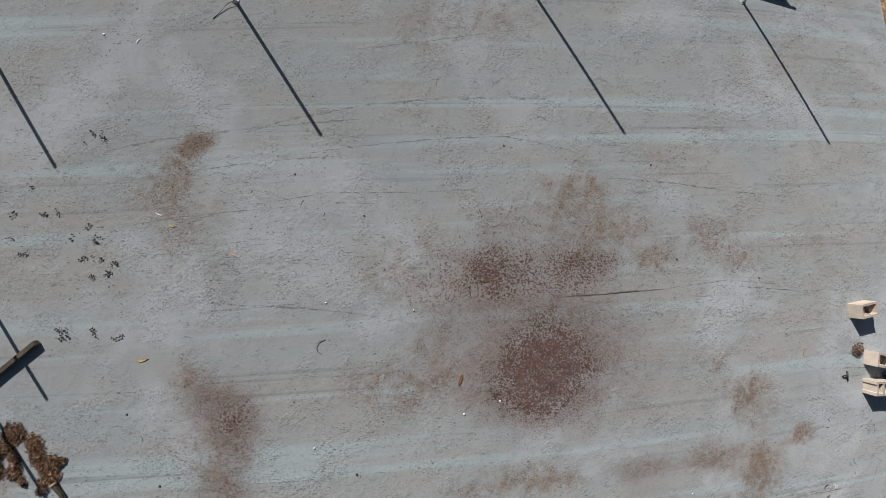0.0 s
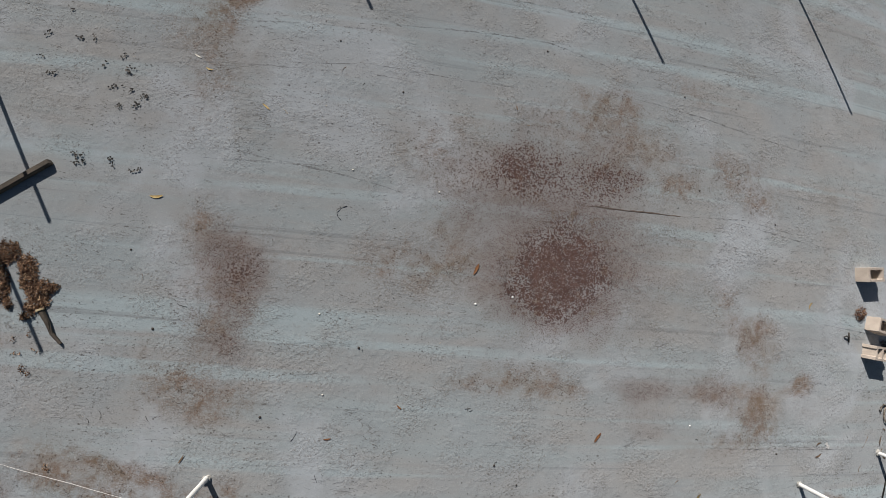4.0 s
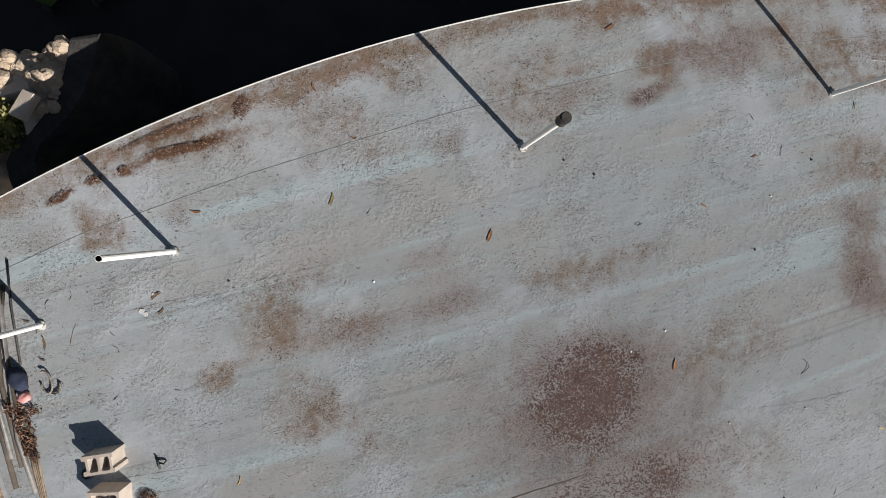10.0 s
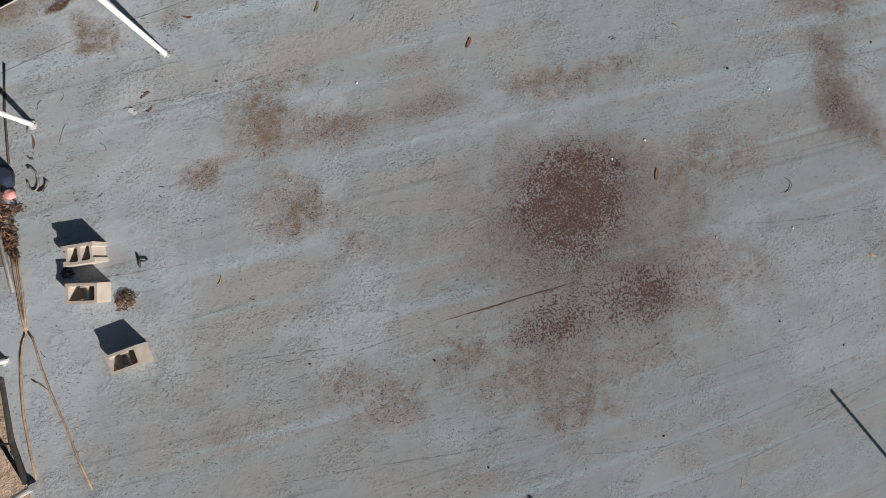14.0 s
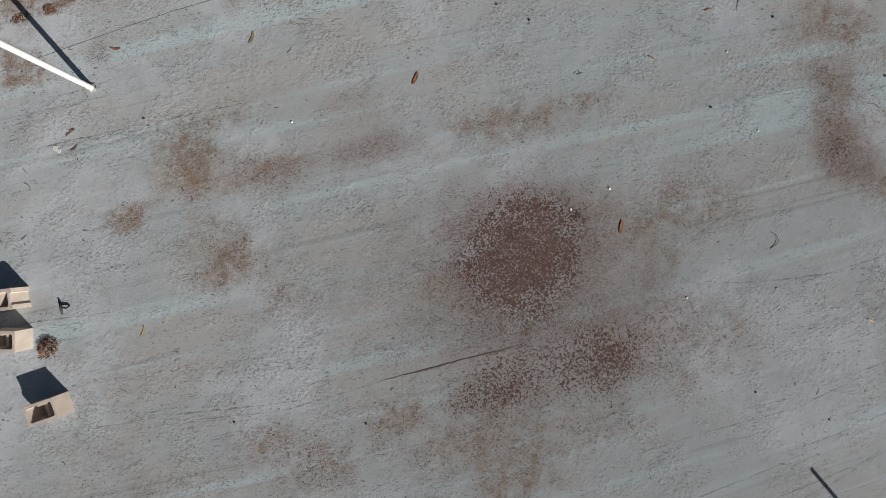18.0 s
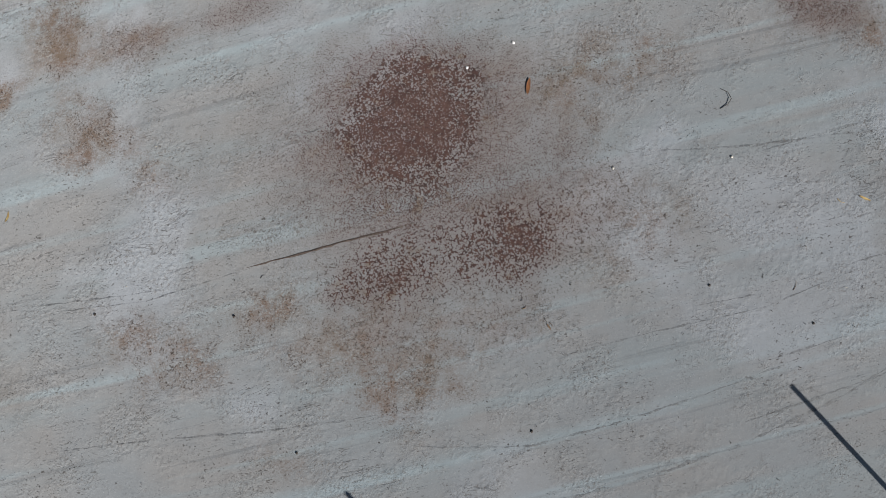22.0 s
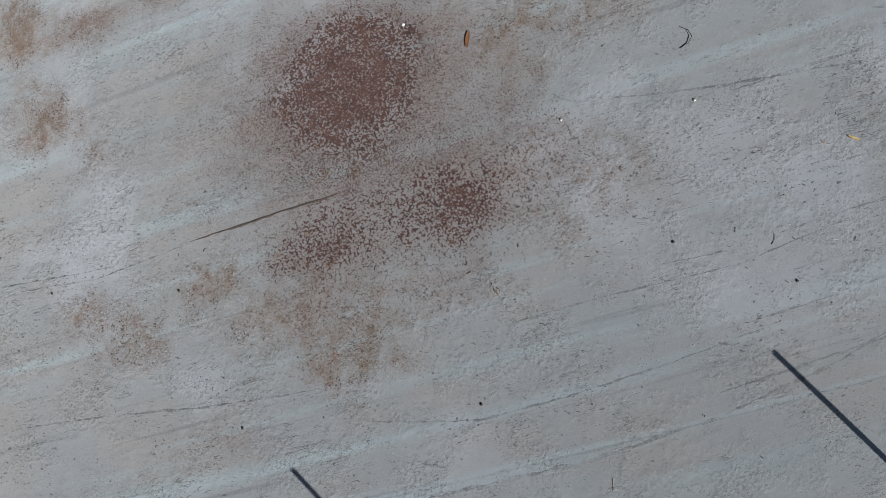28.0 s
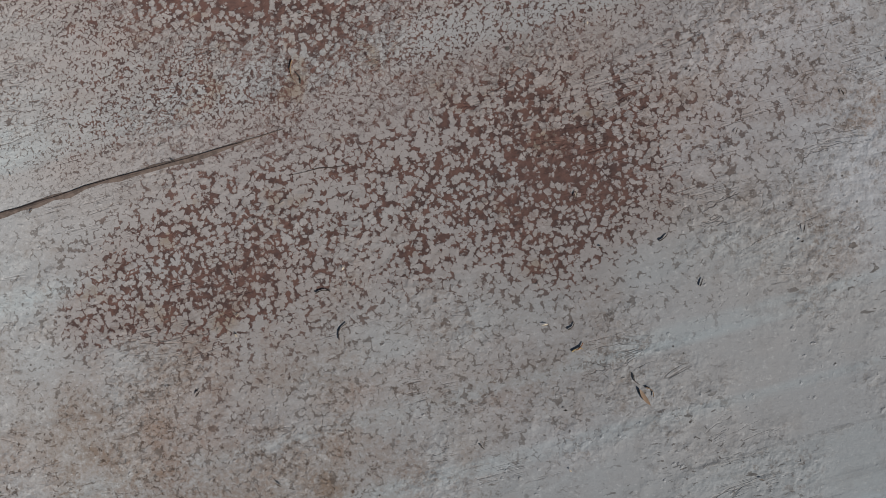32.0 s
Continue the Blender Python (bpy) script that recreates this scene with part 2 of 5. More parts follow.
CONCRETE = plain("concrete_block", (0.46, 0.39, 0.33), (0.60, 0.52, 0.445), 7, 0.95, 0, 0.7, 0.004, 140)
TIMBER = plain("weathered_timber", (0.045, 0.036, 0.028), (0.10, 0.08, 0.06), 6, 0.85, 0, 0.6)
YELLOW = plain("worn_yellow_edge", (0.42, 0.30, 0.07), (0.30, 0.23, 0.10), 12, 0.7)
ROD_GREY = plain("dull_steel_rod", (0.15, 0.145, 0.14), (0.25, 0.24, 0.23), 14, 0.6, 0.3, 0.1)
STRAW_WOOD = plain("sawn_wood", (0.5, 0.38, 0.22), (0.6, 0.48, 0.3), 30)
EDGE_BLOCK = plain("edge_block", (0.40, 0.33, 0.27), (0.52, 0.46, 0.39), 9, 0.95, 0, 0.6, 0.004, 120)
VINE = plain("dry_vine", (0.20, 0.13, 0.08), (0.36, 0.26, 0.17), 20, 0.9)
FRAYED = plain("frayed_rope", (0.10, 0.08, 0.065), (0.34, 0.30, 0.25), 60, 0.9)
NAVY = plain("navy_cloth", (0.008, 0.012, 0.03), (0.02, 0.03, 0.06), 20, 0.9)
PINK = plain("faded_pink", (0.50, 0.20, 0.19), (0.62, 0.32, 0.30), 20, 0.6)
PALE_PAINT = plain("dried_white", (0.58, 0.56, 0.54), (0.72, 0.71, 0.69), 40, 0.8)
PLUM = plain("plum_board", (0.05, 0.04, 0.055), (0.08, 0.065, 0.08), 6, 0.7)
GREY_BAG = plain("pale_plastic", (0.14, 0.14, 0.15), (0.36, 0.36, 0.36), 16, 0.4, 0, 0.9, 0.03)
BIN_GREEN = plain("green_plastic", (0.12, 0.21, 0.06), (0.16, 0.27, 0.09), 4, 0.45)
BIN_GREY = plain("grey_plastic", (0.05, 0.06, 0.065), (0.09, 0.10, 0.105), 4, 0.5)
ROCK = plain("pale_rock", (0.38, 0.29, 0.21), (0.5, 0.42, 0.33), 5, 0.95, 0, 0.7, 0.02)
worn = Mat("seam_worn", 0.9)
worn.color(worn.mix(worn.span(worn.noise(9), 0.35, 0.65), (0.15, 0.155, 0.16), (0.23, 0.24, 0.245)))
worn.put(worn.b.inputs["Alpha"], worn.math("MULTIPLY", worn.span(worn.noise(3.0, 5, 0.7), 0.40, 0.60, 0.1, 0.62), worn.span(worn.noise(30, 5, 0.75), 0.40, 0.56, 0.25, 1.0)))
SEAM_SOFT = worn.m
CRACK_LIP = plain("crack_lip", (0.085, 0.066, 0.056), (0.16, 0.125, 0.105), 30, 0.95)
CRACK = plain("crack_dark", (0.035, 0.026, 0.022), (0.09, 0.066, 0.055), 20, 0.95)
SEAM = plain("seam_grey", (0.15, 0.155, 0.155), (0.26, 0.27, 0.27), 5, 0.9)


# ---------------------------------------------------------------- mesh helpers
def mesh_of(name, bm, material, smooth=False):
    me = bpy.data.meshes.new(name)
    bm.to_mesh(me)
    bm.free()
    me.materials.append(material)
    if smooth:
        me.shade_smooth()
    return me


def part(name, bm, material, parent=None, label="", smooth=False):
    ob = new(name, mesh_of(name, bm, material, smooth))
    if parent:
        ob.parent = parent
    if label:
        ob["label"] = label
    return ob


def holder(name, m, label, category, group=""):
    ob = new(name)
    ob.matrix_basis = m
    return tagged(ob, label, category, group)


def box(sx, sy, sz, at=(0, 0, 0), bevel=0.0, bm=None, rot=None):
    bm = bm or bmesh.new()
    made = bmesh.ops.create_cube(bm, size=1.0)["verts"]
    bmesh.ops.scale(bm, vec=(sx, sy, sz), verts=made)
    if bevel:
        edges = list({e for v in made for e in v.link_edges})
        made = list({v for f in bmesh.ops.bevel(bm, geom=edges, offset=bevel, segments=2, affect="EDGES")["faces"] for v in f.verts} | {v for v in made if v.is_valid})
    if rot:
        bmesh.ops.rotate(bm, cent=(0, 0, 0), matrix=rot.to_3x3(), verts=made)
    bmesh.ops.translate(bm, vec=at, verts=made)
    return bm


def tube(points, radius, sides=8, bm=None, taper=1.0, close=True):
    """A round rod along points, each (x, y, z)."""
    bm = bm or bmesh.new()
    pts = [Vector(p) for p in points]
    rings = []
    for i, p in enumerate(pts):
        d = (pts[min(i + 1, len(pts) - 1)] - pts[max(i - 1, 0)]).normalized()
        u = d.orthogonal().normalized()
        w = d.cross(u)
        r = radius * (1 + (taper - 1) * i / max(1, len(pts) - 1))
        rings.append([bm.verts.new(p + r * (math.cos(a) * u + math.sin(a) * w)) for a in (math.tau * k / sides for k in range(sides))])
    for a, b in zip(rings, rings[1:]):
        n0 = a[0].co
        k0 = min(range(sides), key=lambda k: (b[k].co - n0).length)
        b[:] = b[k0:] + b[:k0]
        if (b[1].co - a[1].co).length > (b[-1].co - a[1].co).length:
            b[1:] = b[:0:-1]
        for k in range(sides):
            bm.faces.new((a[k], a[(k + 1) % sides], b[(k + 1) % sides], b[k]))
    if close:
        bm.faces.new(rings[0][::-1])
        bm.faces.new(rings[-1])
    bmesh.ops.recalc_face_normals(bm, faces=bm.faces)
    return bm


VIEW_BOW = 0.009


def top(x, y):
    """The height of the roof, bowed slightly to fit the camera's view."""
    return -VIEW_BOW * (x * x + y * y)


def on_roof(x, y, deg=0.0, up=0.0):
    """A pose on the roof, upright along its slope, turned by deg."""
    n = Vector((2 * VIEW_BOW * x, 2 * VIEW_BOW * y, 1)).normalized()
    return Matrix.Translation((x, y, top(x, y) + up)) @ Vector((0, 0, 1)).rotation_difference(n).to_matrix().to_4x4() @ pose(0, 0, 0, 0, 0, deg)


# ---------------------------------------------------------------- ground and building
GROUND = -2.9
X0, X1 = -7.3, 6.46


def south(x):
    return 5.45 - 0.024 * (x - 0.8) ** 2


def north(x):
    return -5.09 + 0.0222 * x ** 2


def ground_material():
    m = Mat("dry_earth", 0.95)
    xyz = m.t.nodes.new("ShaderNodeSeparateXYZ")
    m.t.links.new(m.pos, xyz.inputs[0])
    c = m.mix(m.span(m.noise(0.35, 6), 0.35, 0.65), (0.36, 0.25, 0.165), (0.46, 0.33, 0.235))
    leafy = m.mix(m.span(m.noise(9, 6, 0.75), 0.42, 0.62), (0.12, 0.055, 0.022), (0.46, 0.26, 0.11))
    leafy = m.mix(m.span(m.noise(1.6, 6, 0.65), 0.44, 0.58), leafy, (0.60, 0.43, 0.25))
    c = m.mix(m.span(m.math("ADD", xyz.outputs[1], m.noise(0.8, 4)), 2.0, 5.0), c, leafy)
    grass = m.mix(m.span(m.noise(14, 6, 0.75), 0.4, 0.65), (0.035, 0.035, 0.008), (0.13, 0.105, 0.03))
    west = m.math("ADD", m.math("MULTIPLY", m.noise(0.6, 4), 2.0), xyz.outputs[0])
    c = m.mix(m.math("MULTIPLY", m.span(west, 0.6, -0.8), m.span(xyz.outputs[1], 2.0, 3.5)), c, grass)
    c = m.mix(m.span(m.noise(4, 7, 0.7), 0.5, 0.72, 0.0, 0.7), c, (0.16, 0.10, 0.06))
    c = m.mix(m.span(m.noise(40, 5, 0.7), 0.57, 0.75, 0.0, 0.5), c, (0.50, 0.40, 0.29))
    m.color(c)
    m.bump(m.math("ADD", m.noise(5, 6), m.math("MULTIPLY", m.noise(45, 4), 0.3)), 0.8, 0.08)
    return m.m


EARTH = ground_material()


def ease(f):
    f = min(1.0, max(0.0, f))
    return f * f * (3 - 2 * f)


bm = bmesh.new()
bmesh.ops.create_grid(bm, x_segments=120, y_segments=120, size=1.0)
for v in bm.verts:
    x, y = v.co.x, v.co.y
    v.co.x, v.co.y = 20 * x + 280 * x ** 5, 20 * y + 280 * y ** 5
    v.co.z = GROUND + 0.05 * noise.noise(v.co * 0.7)
g = part("ground", bm, EARTH, smooth=True)
tagged(g, "dry brown earth yard around the building", "ground", kind="structure")


class Stains:
    """Where the paint is worn: red flaking, brown wash, dirt, grey smudge."""
    rows = []


def stain(x, y, rx, ry, deg, what, amount):
    Stains.rows.append((x, y, rx, ry, radians(deg), "rbdg".index(what), amount))


stain(0.09, -0.86, 0.64, 0.53, -168, "r", 0.93)
stain(0.34, -0.66, 0.52, 0.34, -180, "r", 0.68)
stain(0.20, -0.74, 1.02, 0.84, -180, "r", 0.44)
stain(0.45, -0.55, 1.62, 0.98, 177, "r", 0.27)
stain(0.42, -0.12, 0.62, 0.34, 177, "r", 0.18)
stain(0.55, -0.62, 1.84, 0.98, 177, "g", 0.22)
stain(-0.45, 0.47, 0.40, 0.27, -177, "r", 0.75)
stain(-0.66, 0.32, 0.72, 0.52, -160, "r", 0.27)
stain(-0.52, 0.30, 1.02, 0.66, -167, "r", 0.20)
stain(0.68, 0.47, 0.30, 0.20, 179, "r", 0.62)
stain(1.13, 0.50, 0.18, 0.11, 179, "r", 0.52)
stain(0.42, 0.42, 0.75, 0.30, 179, "r", 0.20)
stain(0.75, 0.55, 0.80, 0.40, 179, "r", 0.22)
stain(0.66, 1.08, 0.55, 0.34, 170, "r", 0.22)
stain(-1.10, 0.45, 0.75, 0.45, 170, "b", 0.30)
stain(0.75, 0.95, 0.85, 0.50, 172, "b", 0.40)
stain(-0.25, 1.14, 0.34, 0.26, 165, "r", 0.18)
stain(2.78, 0.68, 0.60, 0.27, 174, "b", 0.47)
stain(2.58, 0.86, 0.34, 0.21, 164, "b", 0.41)
stain(3.09, 0.43, 0.40, 0.20, 164, "b", 0.34)
stain(3.21, -2.48, 0.25, 0.28, -173, "b", 0.95)
stain(3.19, -2.57, 0.18, 0.22, 167, "r", 0.32)
stain(2.44, -2.20, 0.38, 0.20, 177, "b", 0.54)
stain(2.44, -2.18, 0.40, 0.19, 177, "r", 0.44)
stain(2.89, -2.19, 0.49, 0.15, 177, "b", 0.47)
stain(3.90, -2.08, 0.29, 0.12, -163, "b", 0.81)
stain(2.95, -2.83, 0.62, 0.19, -177, "b", 0.41)
stain(1.53, -2.63, 0.37, 0.24, 173, "r", 0.32)
stain(1.45, -2.20, 0.47, 0.18, 177, "r", 0.48)
stain(3.13, -1.46, 0.30, 0.30, 166, "b", 0.74)
stain(3.09, -1.51, 0.28, 0.22, 166, "r", 0.26)
stain(2.84, -1.26, 0.28, 0.17, 166, "b", 0.47)
stain(2.51, -0.81, 0.30, 0.17, 166, "b", 0.41)
stain(-0.13, -2.16, 0.47, 0.17, 173, "b", 0.68)
stain(-0.78, -2.22, 0.49, 0.12, 176, "b", 0.41)
stain(0.40, -2.23, 0.22, 0.11, 168, "b", 0.47)
stain(-1.39, -0.91, 0.42, 0.28, 176, "b", 0.41)
stain(-1.96, -0.83, 0.63, 0.30, 176, "b", 0.22)
stain(-1.67, -1.08, 1.03, 0.49, 176, "b", 0.15)
stain(-3.55, -1.41, 0.27, 0.54, 176, "r", 0.32)
stain(-3.73, -0.96, 0.31, 0.24, 143, "r", 0.41)
stain(-3.61, -1.25, 0.46, 0.64, 175, "b", 0.38)
stain(-3.85, -2.55, 0.50, 0.30, 172, "b", 0.47)
stain(-3.78, -1.77, 0.21, 0.33, 170, "b", 0.47)
stain(-1.65, 0.50, 0.56, 0.32, 173, "b", 0.34)
stain(4.81, -3.75, 0.12, 0.18, 167, "b", 0.68)
stain(4.67, 0.21, 0.16, 0.12, 165, "g", 0.45)
stain(4.43, 0.65, 0.17, 0.15, 165, "g", 0.40)
stain(4.03, -2.40, 0.38, 0.13, 177, "g", 0.35)
stain(2.22, -2.85, 0.33, 0.21, 168, "g", 0.25)
stain(1.87, -1.02, 0.54, 0.27, 176, "g", 0.20)
stain(0.81, 1.44, 0.46, 0.19, 171, "b", 0.61)
stain(1.34, 0.97, 0.48, 0.21, 170, "b", 0.46)
stain(1.75, 0.51, 0.41, 0.15, 179, "b", 0.57)
stain(0.81, 1.10, 0.71, 0.42, 165, "b", 0.35)
stain(-1.61, 0.56, 0.21, 0.21, 164, "b", 0.46)
stain(-0.33, 1.10, 0.33, 0.25, 165, "b", 0.32)
stain(-1.22, 0.86, 0.30, 0.20, 164, "b", 0.27)
stain(2.83, 0.80, 0.39, 0.24, 157, "b", 0.41)
stain(3.06, 0.39, 0.37, 0.24, 165, "b", 0.35)
stain(1.96, 1.85, 0.53, 0.23, 167, "b", 0.30)
stain(0.86, 1.81, 0.32, 0.16, 166, "b", 0.27)
stain(2.55, -0.97, 0.18, 0.13, 162, "b", 0.47)
stain(-1.28, -0.47, 0.31, 0.27, 162, "b", 0.31)
stain(-1.13, -0.93, 0.31, 0.16, 161, "b", 0.46)
stain(-3.78, -0.96, 0.37, 0.36, -27, "r", 0.31)
stain(-3.55, -1.22, 0.29, 0.34, -17, "r", 0.34)
stain(-3.75, -1.64, 0.33, 0.42, 4, "r", 0.23)
stain(-3.65, -2.02, 0.38, 0.17, -22, "r", 0.29)
stain(-4.13, -0.59, 0.19, 0.20, 4, "b", 0.61)
stain(-4.01, -0.88, 0.38, 0.36, -36, "b", 0.41)
stain(-3.68, -1.40, 0.51, 0.82, -7, "b", 0.30)
stain(-3.90, -2.47, 0.44, 0.24, -7, "b", 0.49)
stain(-4.30, -2.45, 0.29, 0.28, 3, "b", 0.38)
stain(-4.46, -2.14, 0.14, 0.32, 3, "b", 0.30)
stain(-1.51, -0.79, 0.70, 0.29, 5, "b", 0.43)
stain(-1.90, -0.89, 0.45, 0.22, 5, "b", 0.31)
stain(-1.19, -0.48, 0.40, 0.19, 5, "b", 0.26)
stain(-1.02, -0.82, 0.33, 0.24, 5, "b", 0.31)
stain(-1.42, -3.92, 0.33, 0.11, 2, "r", 0.44)
stain(-1.57, -4.24, 0.30, 0.15, 1, "b", 0.81)
stain(-2.19, -4.32, 0.80, 0.25, 2, "b", 0.46)
stain(-2.65, -4.03, 0.31, 0.16, 2, "r", 0.38)
stain(-2.74, -4.31, 0.45, 0.18, 2, "r", 0.37)
stain(-3.17, -4.30, 0.28, 0.27, 2, "b", 0.54)
stain(-3.53, -3.77, 0.29, 0.27, 3, "b", 0.57)
stain(-4.62, -3.82, 0.43, 0.25, -7, "b", 0.68)
stain(-4.78, -3.98, 0.37, 0.14, -7, "r", 0.42)
stain(-5.41, -3.44, 0.30, 0.19, -11, "b", 0.81)
stain(-0.21, -4.35, 0.46, 0.34, 1, "b", 0.43)
stain(0.19, -4.31, 0.19, 0.21, 0, "b", 0.47)
stain(2.20, -4.35, 0.45, 0.27, -1, "b", 0.49)
stain(3.53, -4.40, 0.88, 0.13, 1, "b", 0.54)
stain(4.61, -3.78, 0.16, 0.17, -1, "b", 0.68)
stain(-0.68, -4.17, 0.22, 0.28, 1, "b", 0.34)
stain(3.68, -4.43, 0.43, 0.05, -174, "d", 0.95)
stain(3.68, -4.43, 0.54, 0.08, -174, "b", 0.68)
stain(3.88, -4.63, 0.75, 0.12, -171, "b", 0.81)
stain(3.70, -4.64, 0.48, 0.05, -172, "d", 0.70)
stain(5.03, -4.24, 0.16, 0.05, -170, "d", 0.75)
stain(4.65, -4.33, 0.11, 0.04, -178, "d", 0.60)
stain(4.34, -4.36, 0.08, 0.04, -178, "d", 0.60)
stain(2.03, -4.90, 0.49, 0.15, -176, "b", 0.95)
stain(1.35, -4.76, 0.36, 0.24, -176, "b", 0.61)
stain(0.17, -4.34, 0.45, 0.32, -176, "b", 0.43)
stain(-0.28, -4.45, 0.31, 0.17, -176, "b", 0.34)
stain(-0.30, -5.07, 0.46, 0.10, -175, "b", 0.81)
stain(-1.32, -4.88, 0.48, 0.10, 178, "b", 0.81)
stain(-1.58, -4.28, 0.24, 0.13, 175, "b", 0.81)
stain(-1.77, -4.22, 0.36, 0.16, 175, "r", 0.38)
stain(-1.28, -3.90, 0.21, 0.08, -176, "r", 0.44)
stain(-2.19, -4.55, 0.34, 0.27, 176, "b", 0.46)
stain(-3.83, -3.92, 0.38, 0.25, -176, "b", 0.81)
stain(-3.93, -4.83, 0.58, 0.09, 176, "b", 0.94)
stain(-3.28, -4.29, 0.38, 0.19, 176, "b", 0.49)
stain(-2.13, -4.12, 0.43, 0.14, 175, "b", 0.38)
stain(4.84, -3.97, 0.10, 0.17, -178, "b", 0.68)
stain(2.13, -4.16, 0.22, 0.21, -177, "b", 0.30)
stain(-1.54, 4.77, 0.28, 0.64, -94, "b", 0.74)
stain(-0.94, 4.77, 0.17, 0.24, -94, "b", 0.68)
stain(-2.50, 4.58, 0.11, 0.32, -76, "b", 0.68)
stain(-3.14, 4.39, 0.11, 0.31, -75, "b", 0.81)
stain(-4.01, 2.10, 0.12, 0.29, -58, "b", 0.95)
stain(-3.93, 2.19, 0.09, 0.15, -58, "r", 0.40)
stain(-4.12, 1.66, 0.37, 0.15, -105, "b", 0.49)
stain(-4.08, 1.30, 0.28, 0.27, -76, "b", 0.27)
stain(-0.20, 3.77, 0.34, 0.53, -86, "b", 0.35)
stain(-1.56, -4.13, 0.17, 0.13, -76, "b", 0.74)
stain(-1.17, -3.90, 0.14, 0.23, -75, "r", 0.40)
stain(-2.34, -4.15, 0.35, 0.44, -77, "r", 0.32)
stain(-2.34, -4.19, 0.40, 0.46, -77, "b", 0.38)
stain(0.18, -3.99, 0.41, 0.46, -73, "b", 0.41)
stain(-0.20, -4.04, 0.29, 0.52, -74, "b", 0.34)
stain(3.05, -4.81, 0.12, 0.35, -67, "b", 0.81)
stain(1.99, -4.90, 0.12, 0.54, -70, "b", 0.94)
stain(-1.23, -4.85, 0.13, 0.51, -86, "b", 0.81)
stain(2.72, 0.80, 0.42, 0.26, -2, "b", 0.32)
stain(3.00, 0.48, 0.25, 0.26, -3, "b", 0.27)
stain(0.72, 1.20, 0.82, 0.35, -2, "b", 0.35)
stain(4.38, 0.66, 0.11, 0.37, 18, "g", 0.35)
stain(-1.30, 0.23, 0.48, 0.31, -3, "b", 0.27)
stain(-4.26, 1.05, 0.22, 0.98, -3, "b", 0.24)
stain(-4.31, 1.71, 0.47, 0.31, 13, "b", 0.49)
stain(-4.09, 1.17, 0.39, 0.30, 13, "b", 0.43)
stain(-4.08, 1.99, 0.32, 0.06, 34, "b", 0.81)
stain(-1.04, 3.63, 0.53, 0.34, 11, "b", 0.46)
stain(-4.91, -3.61, 0.39, 0.21, -14, "b", 0.61)
stain(-4.50, -3.45, 0.54, 0.09, -15, "b", 0.95)
stain(-3.18, -4.00, 0.10, 0.33, 31, "b", 0.54)
stain(-4.17, -2.51, 0.31, 0.21, 1, "b", 0.35)
stain(-6.23, -1.97, 0.23, 0.47, 32, "b", 0.47)
stain(-7.19, -0.40, 0.23, 0.23, 32, "b", 0.54)
stain(-3.79, -1.88, 0.30, 0.14, 42, "g", 0.35)


# rain-washed brown margins along the edges
rng = random.Random(4)
for k in range(38):
    x = X0 + 0.3 + 13.0 * k / 37
    stain(x, north(x) + 0.06 + 0.10 * rng.random(), rng.uniform(0.25, 0.5), rng.uniform(0.06, 0.16), 2, "b", rng.uniform(0.45, 0.95))
    if k % 2:
        stain(x, north(x) + rng.uniform(0.3, 1.3), rng.uniform(0.1, 0.35), rng.uniform(0.06, 0.2), 4, "br"[k % 4 // 2], rng.uniform(0.25, 0.5))
for k in range(14):
    stain(X0 + rng.uniform(0.05, 0.5), -4.4 + 0.7 * k, rng.uniform(0.12, 0.3), rng.uniform(0.2, 0.5), 0, "b", rng.uniform(0.2, 0.6))


def wavy(x, y, s):
    """Smooth noise on arrays, from a few turned sine waves."""
    f = 0
    for k, (a, b, c) in enumerate(((1.0, 0.3, 0.5), (-0.5, 1.1, 2.1), (0.7, -1.3, 4.0), (1.9, 1.2, 1.3), (-2.3, 0.9, 5.1), (1.4, -2.7, 0.2))):
        f = f + np.sin(s * (a * x + b * y) + c) / (1 + 0.35 * k)
    return f / 3.2


NX, NY = 600, 440
u, v = np.meshgrid(np.linspace(0, 1, NX), np.linspace(0, 1, NY), indexing="ij")
gx = X0 + (X1 - X0) * u
gn, gs = north(gx), south(gx)
gy = gn + (gs - gn) * v
gz = -VIEW_BOW * (gx ** 2 + gy ** 2)
layers = np.zeros((4, NX, NY))
for x, y, rx, ry, ang, what, amount in Stains.rows:
    near = (np.abs(gx - x) < 3.4 * max(rx, ry) + 0.3) & (np.abs(gy - y) < 3.4 * max(rx, ry) + 0.3)
    px, py = gx[near], gy[near]
    size = 0.36 * min(rx, ry)
    wx, wy = px + size * wavy(px + x, py - y, 6.2) + 0.03 * wavy(py, px, 15.0), py + size * wavy(py - x, px + y, 6.7) + 0.03 * wavy(px, py, 16.0)
    dx, dy = wx - x, wy - y
    a, b = (dx * math.cos(ang) + dy * math.sin(ang)) / rx, (-dx * math.sin(ang) + dy * math.cos(ang)) / ry
    r2 = a * a + b * b
    f = amount * np.exp(-0.75 * r2 ** 1.7) if what == 0 else 0.92 * amount * np.exp(-0.62 * r2)
    f = f * (1 + (0.12 if what == 0 else 0.34) * wavy(px + y, py - x, 7.0) + (0.1 if what == 0 else 0.22) * wavy(py, px, 19.0))
    old, f = layers[what][near], np.clip(f, 0, 0.98)
    layers[what][near] = np.minimum((old ** 3 + f ** 3) ** (1 / 3), 0.98) if what == 1 else 1 - (1 - old) * (1 - f)
idx = np.arange(NX * NY).reshape(NX, NY)
quads = np.stack([idx[:-1, :-1], idx[1:, :-1], idx[1:, 1:], idx[:-1, 1:]], -1).reshape(-1, 4)
me = bpy.data.meshes.new("roof")
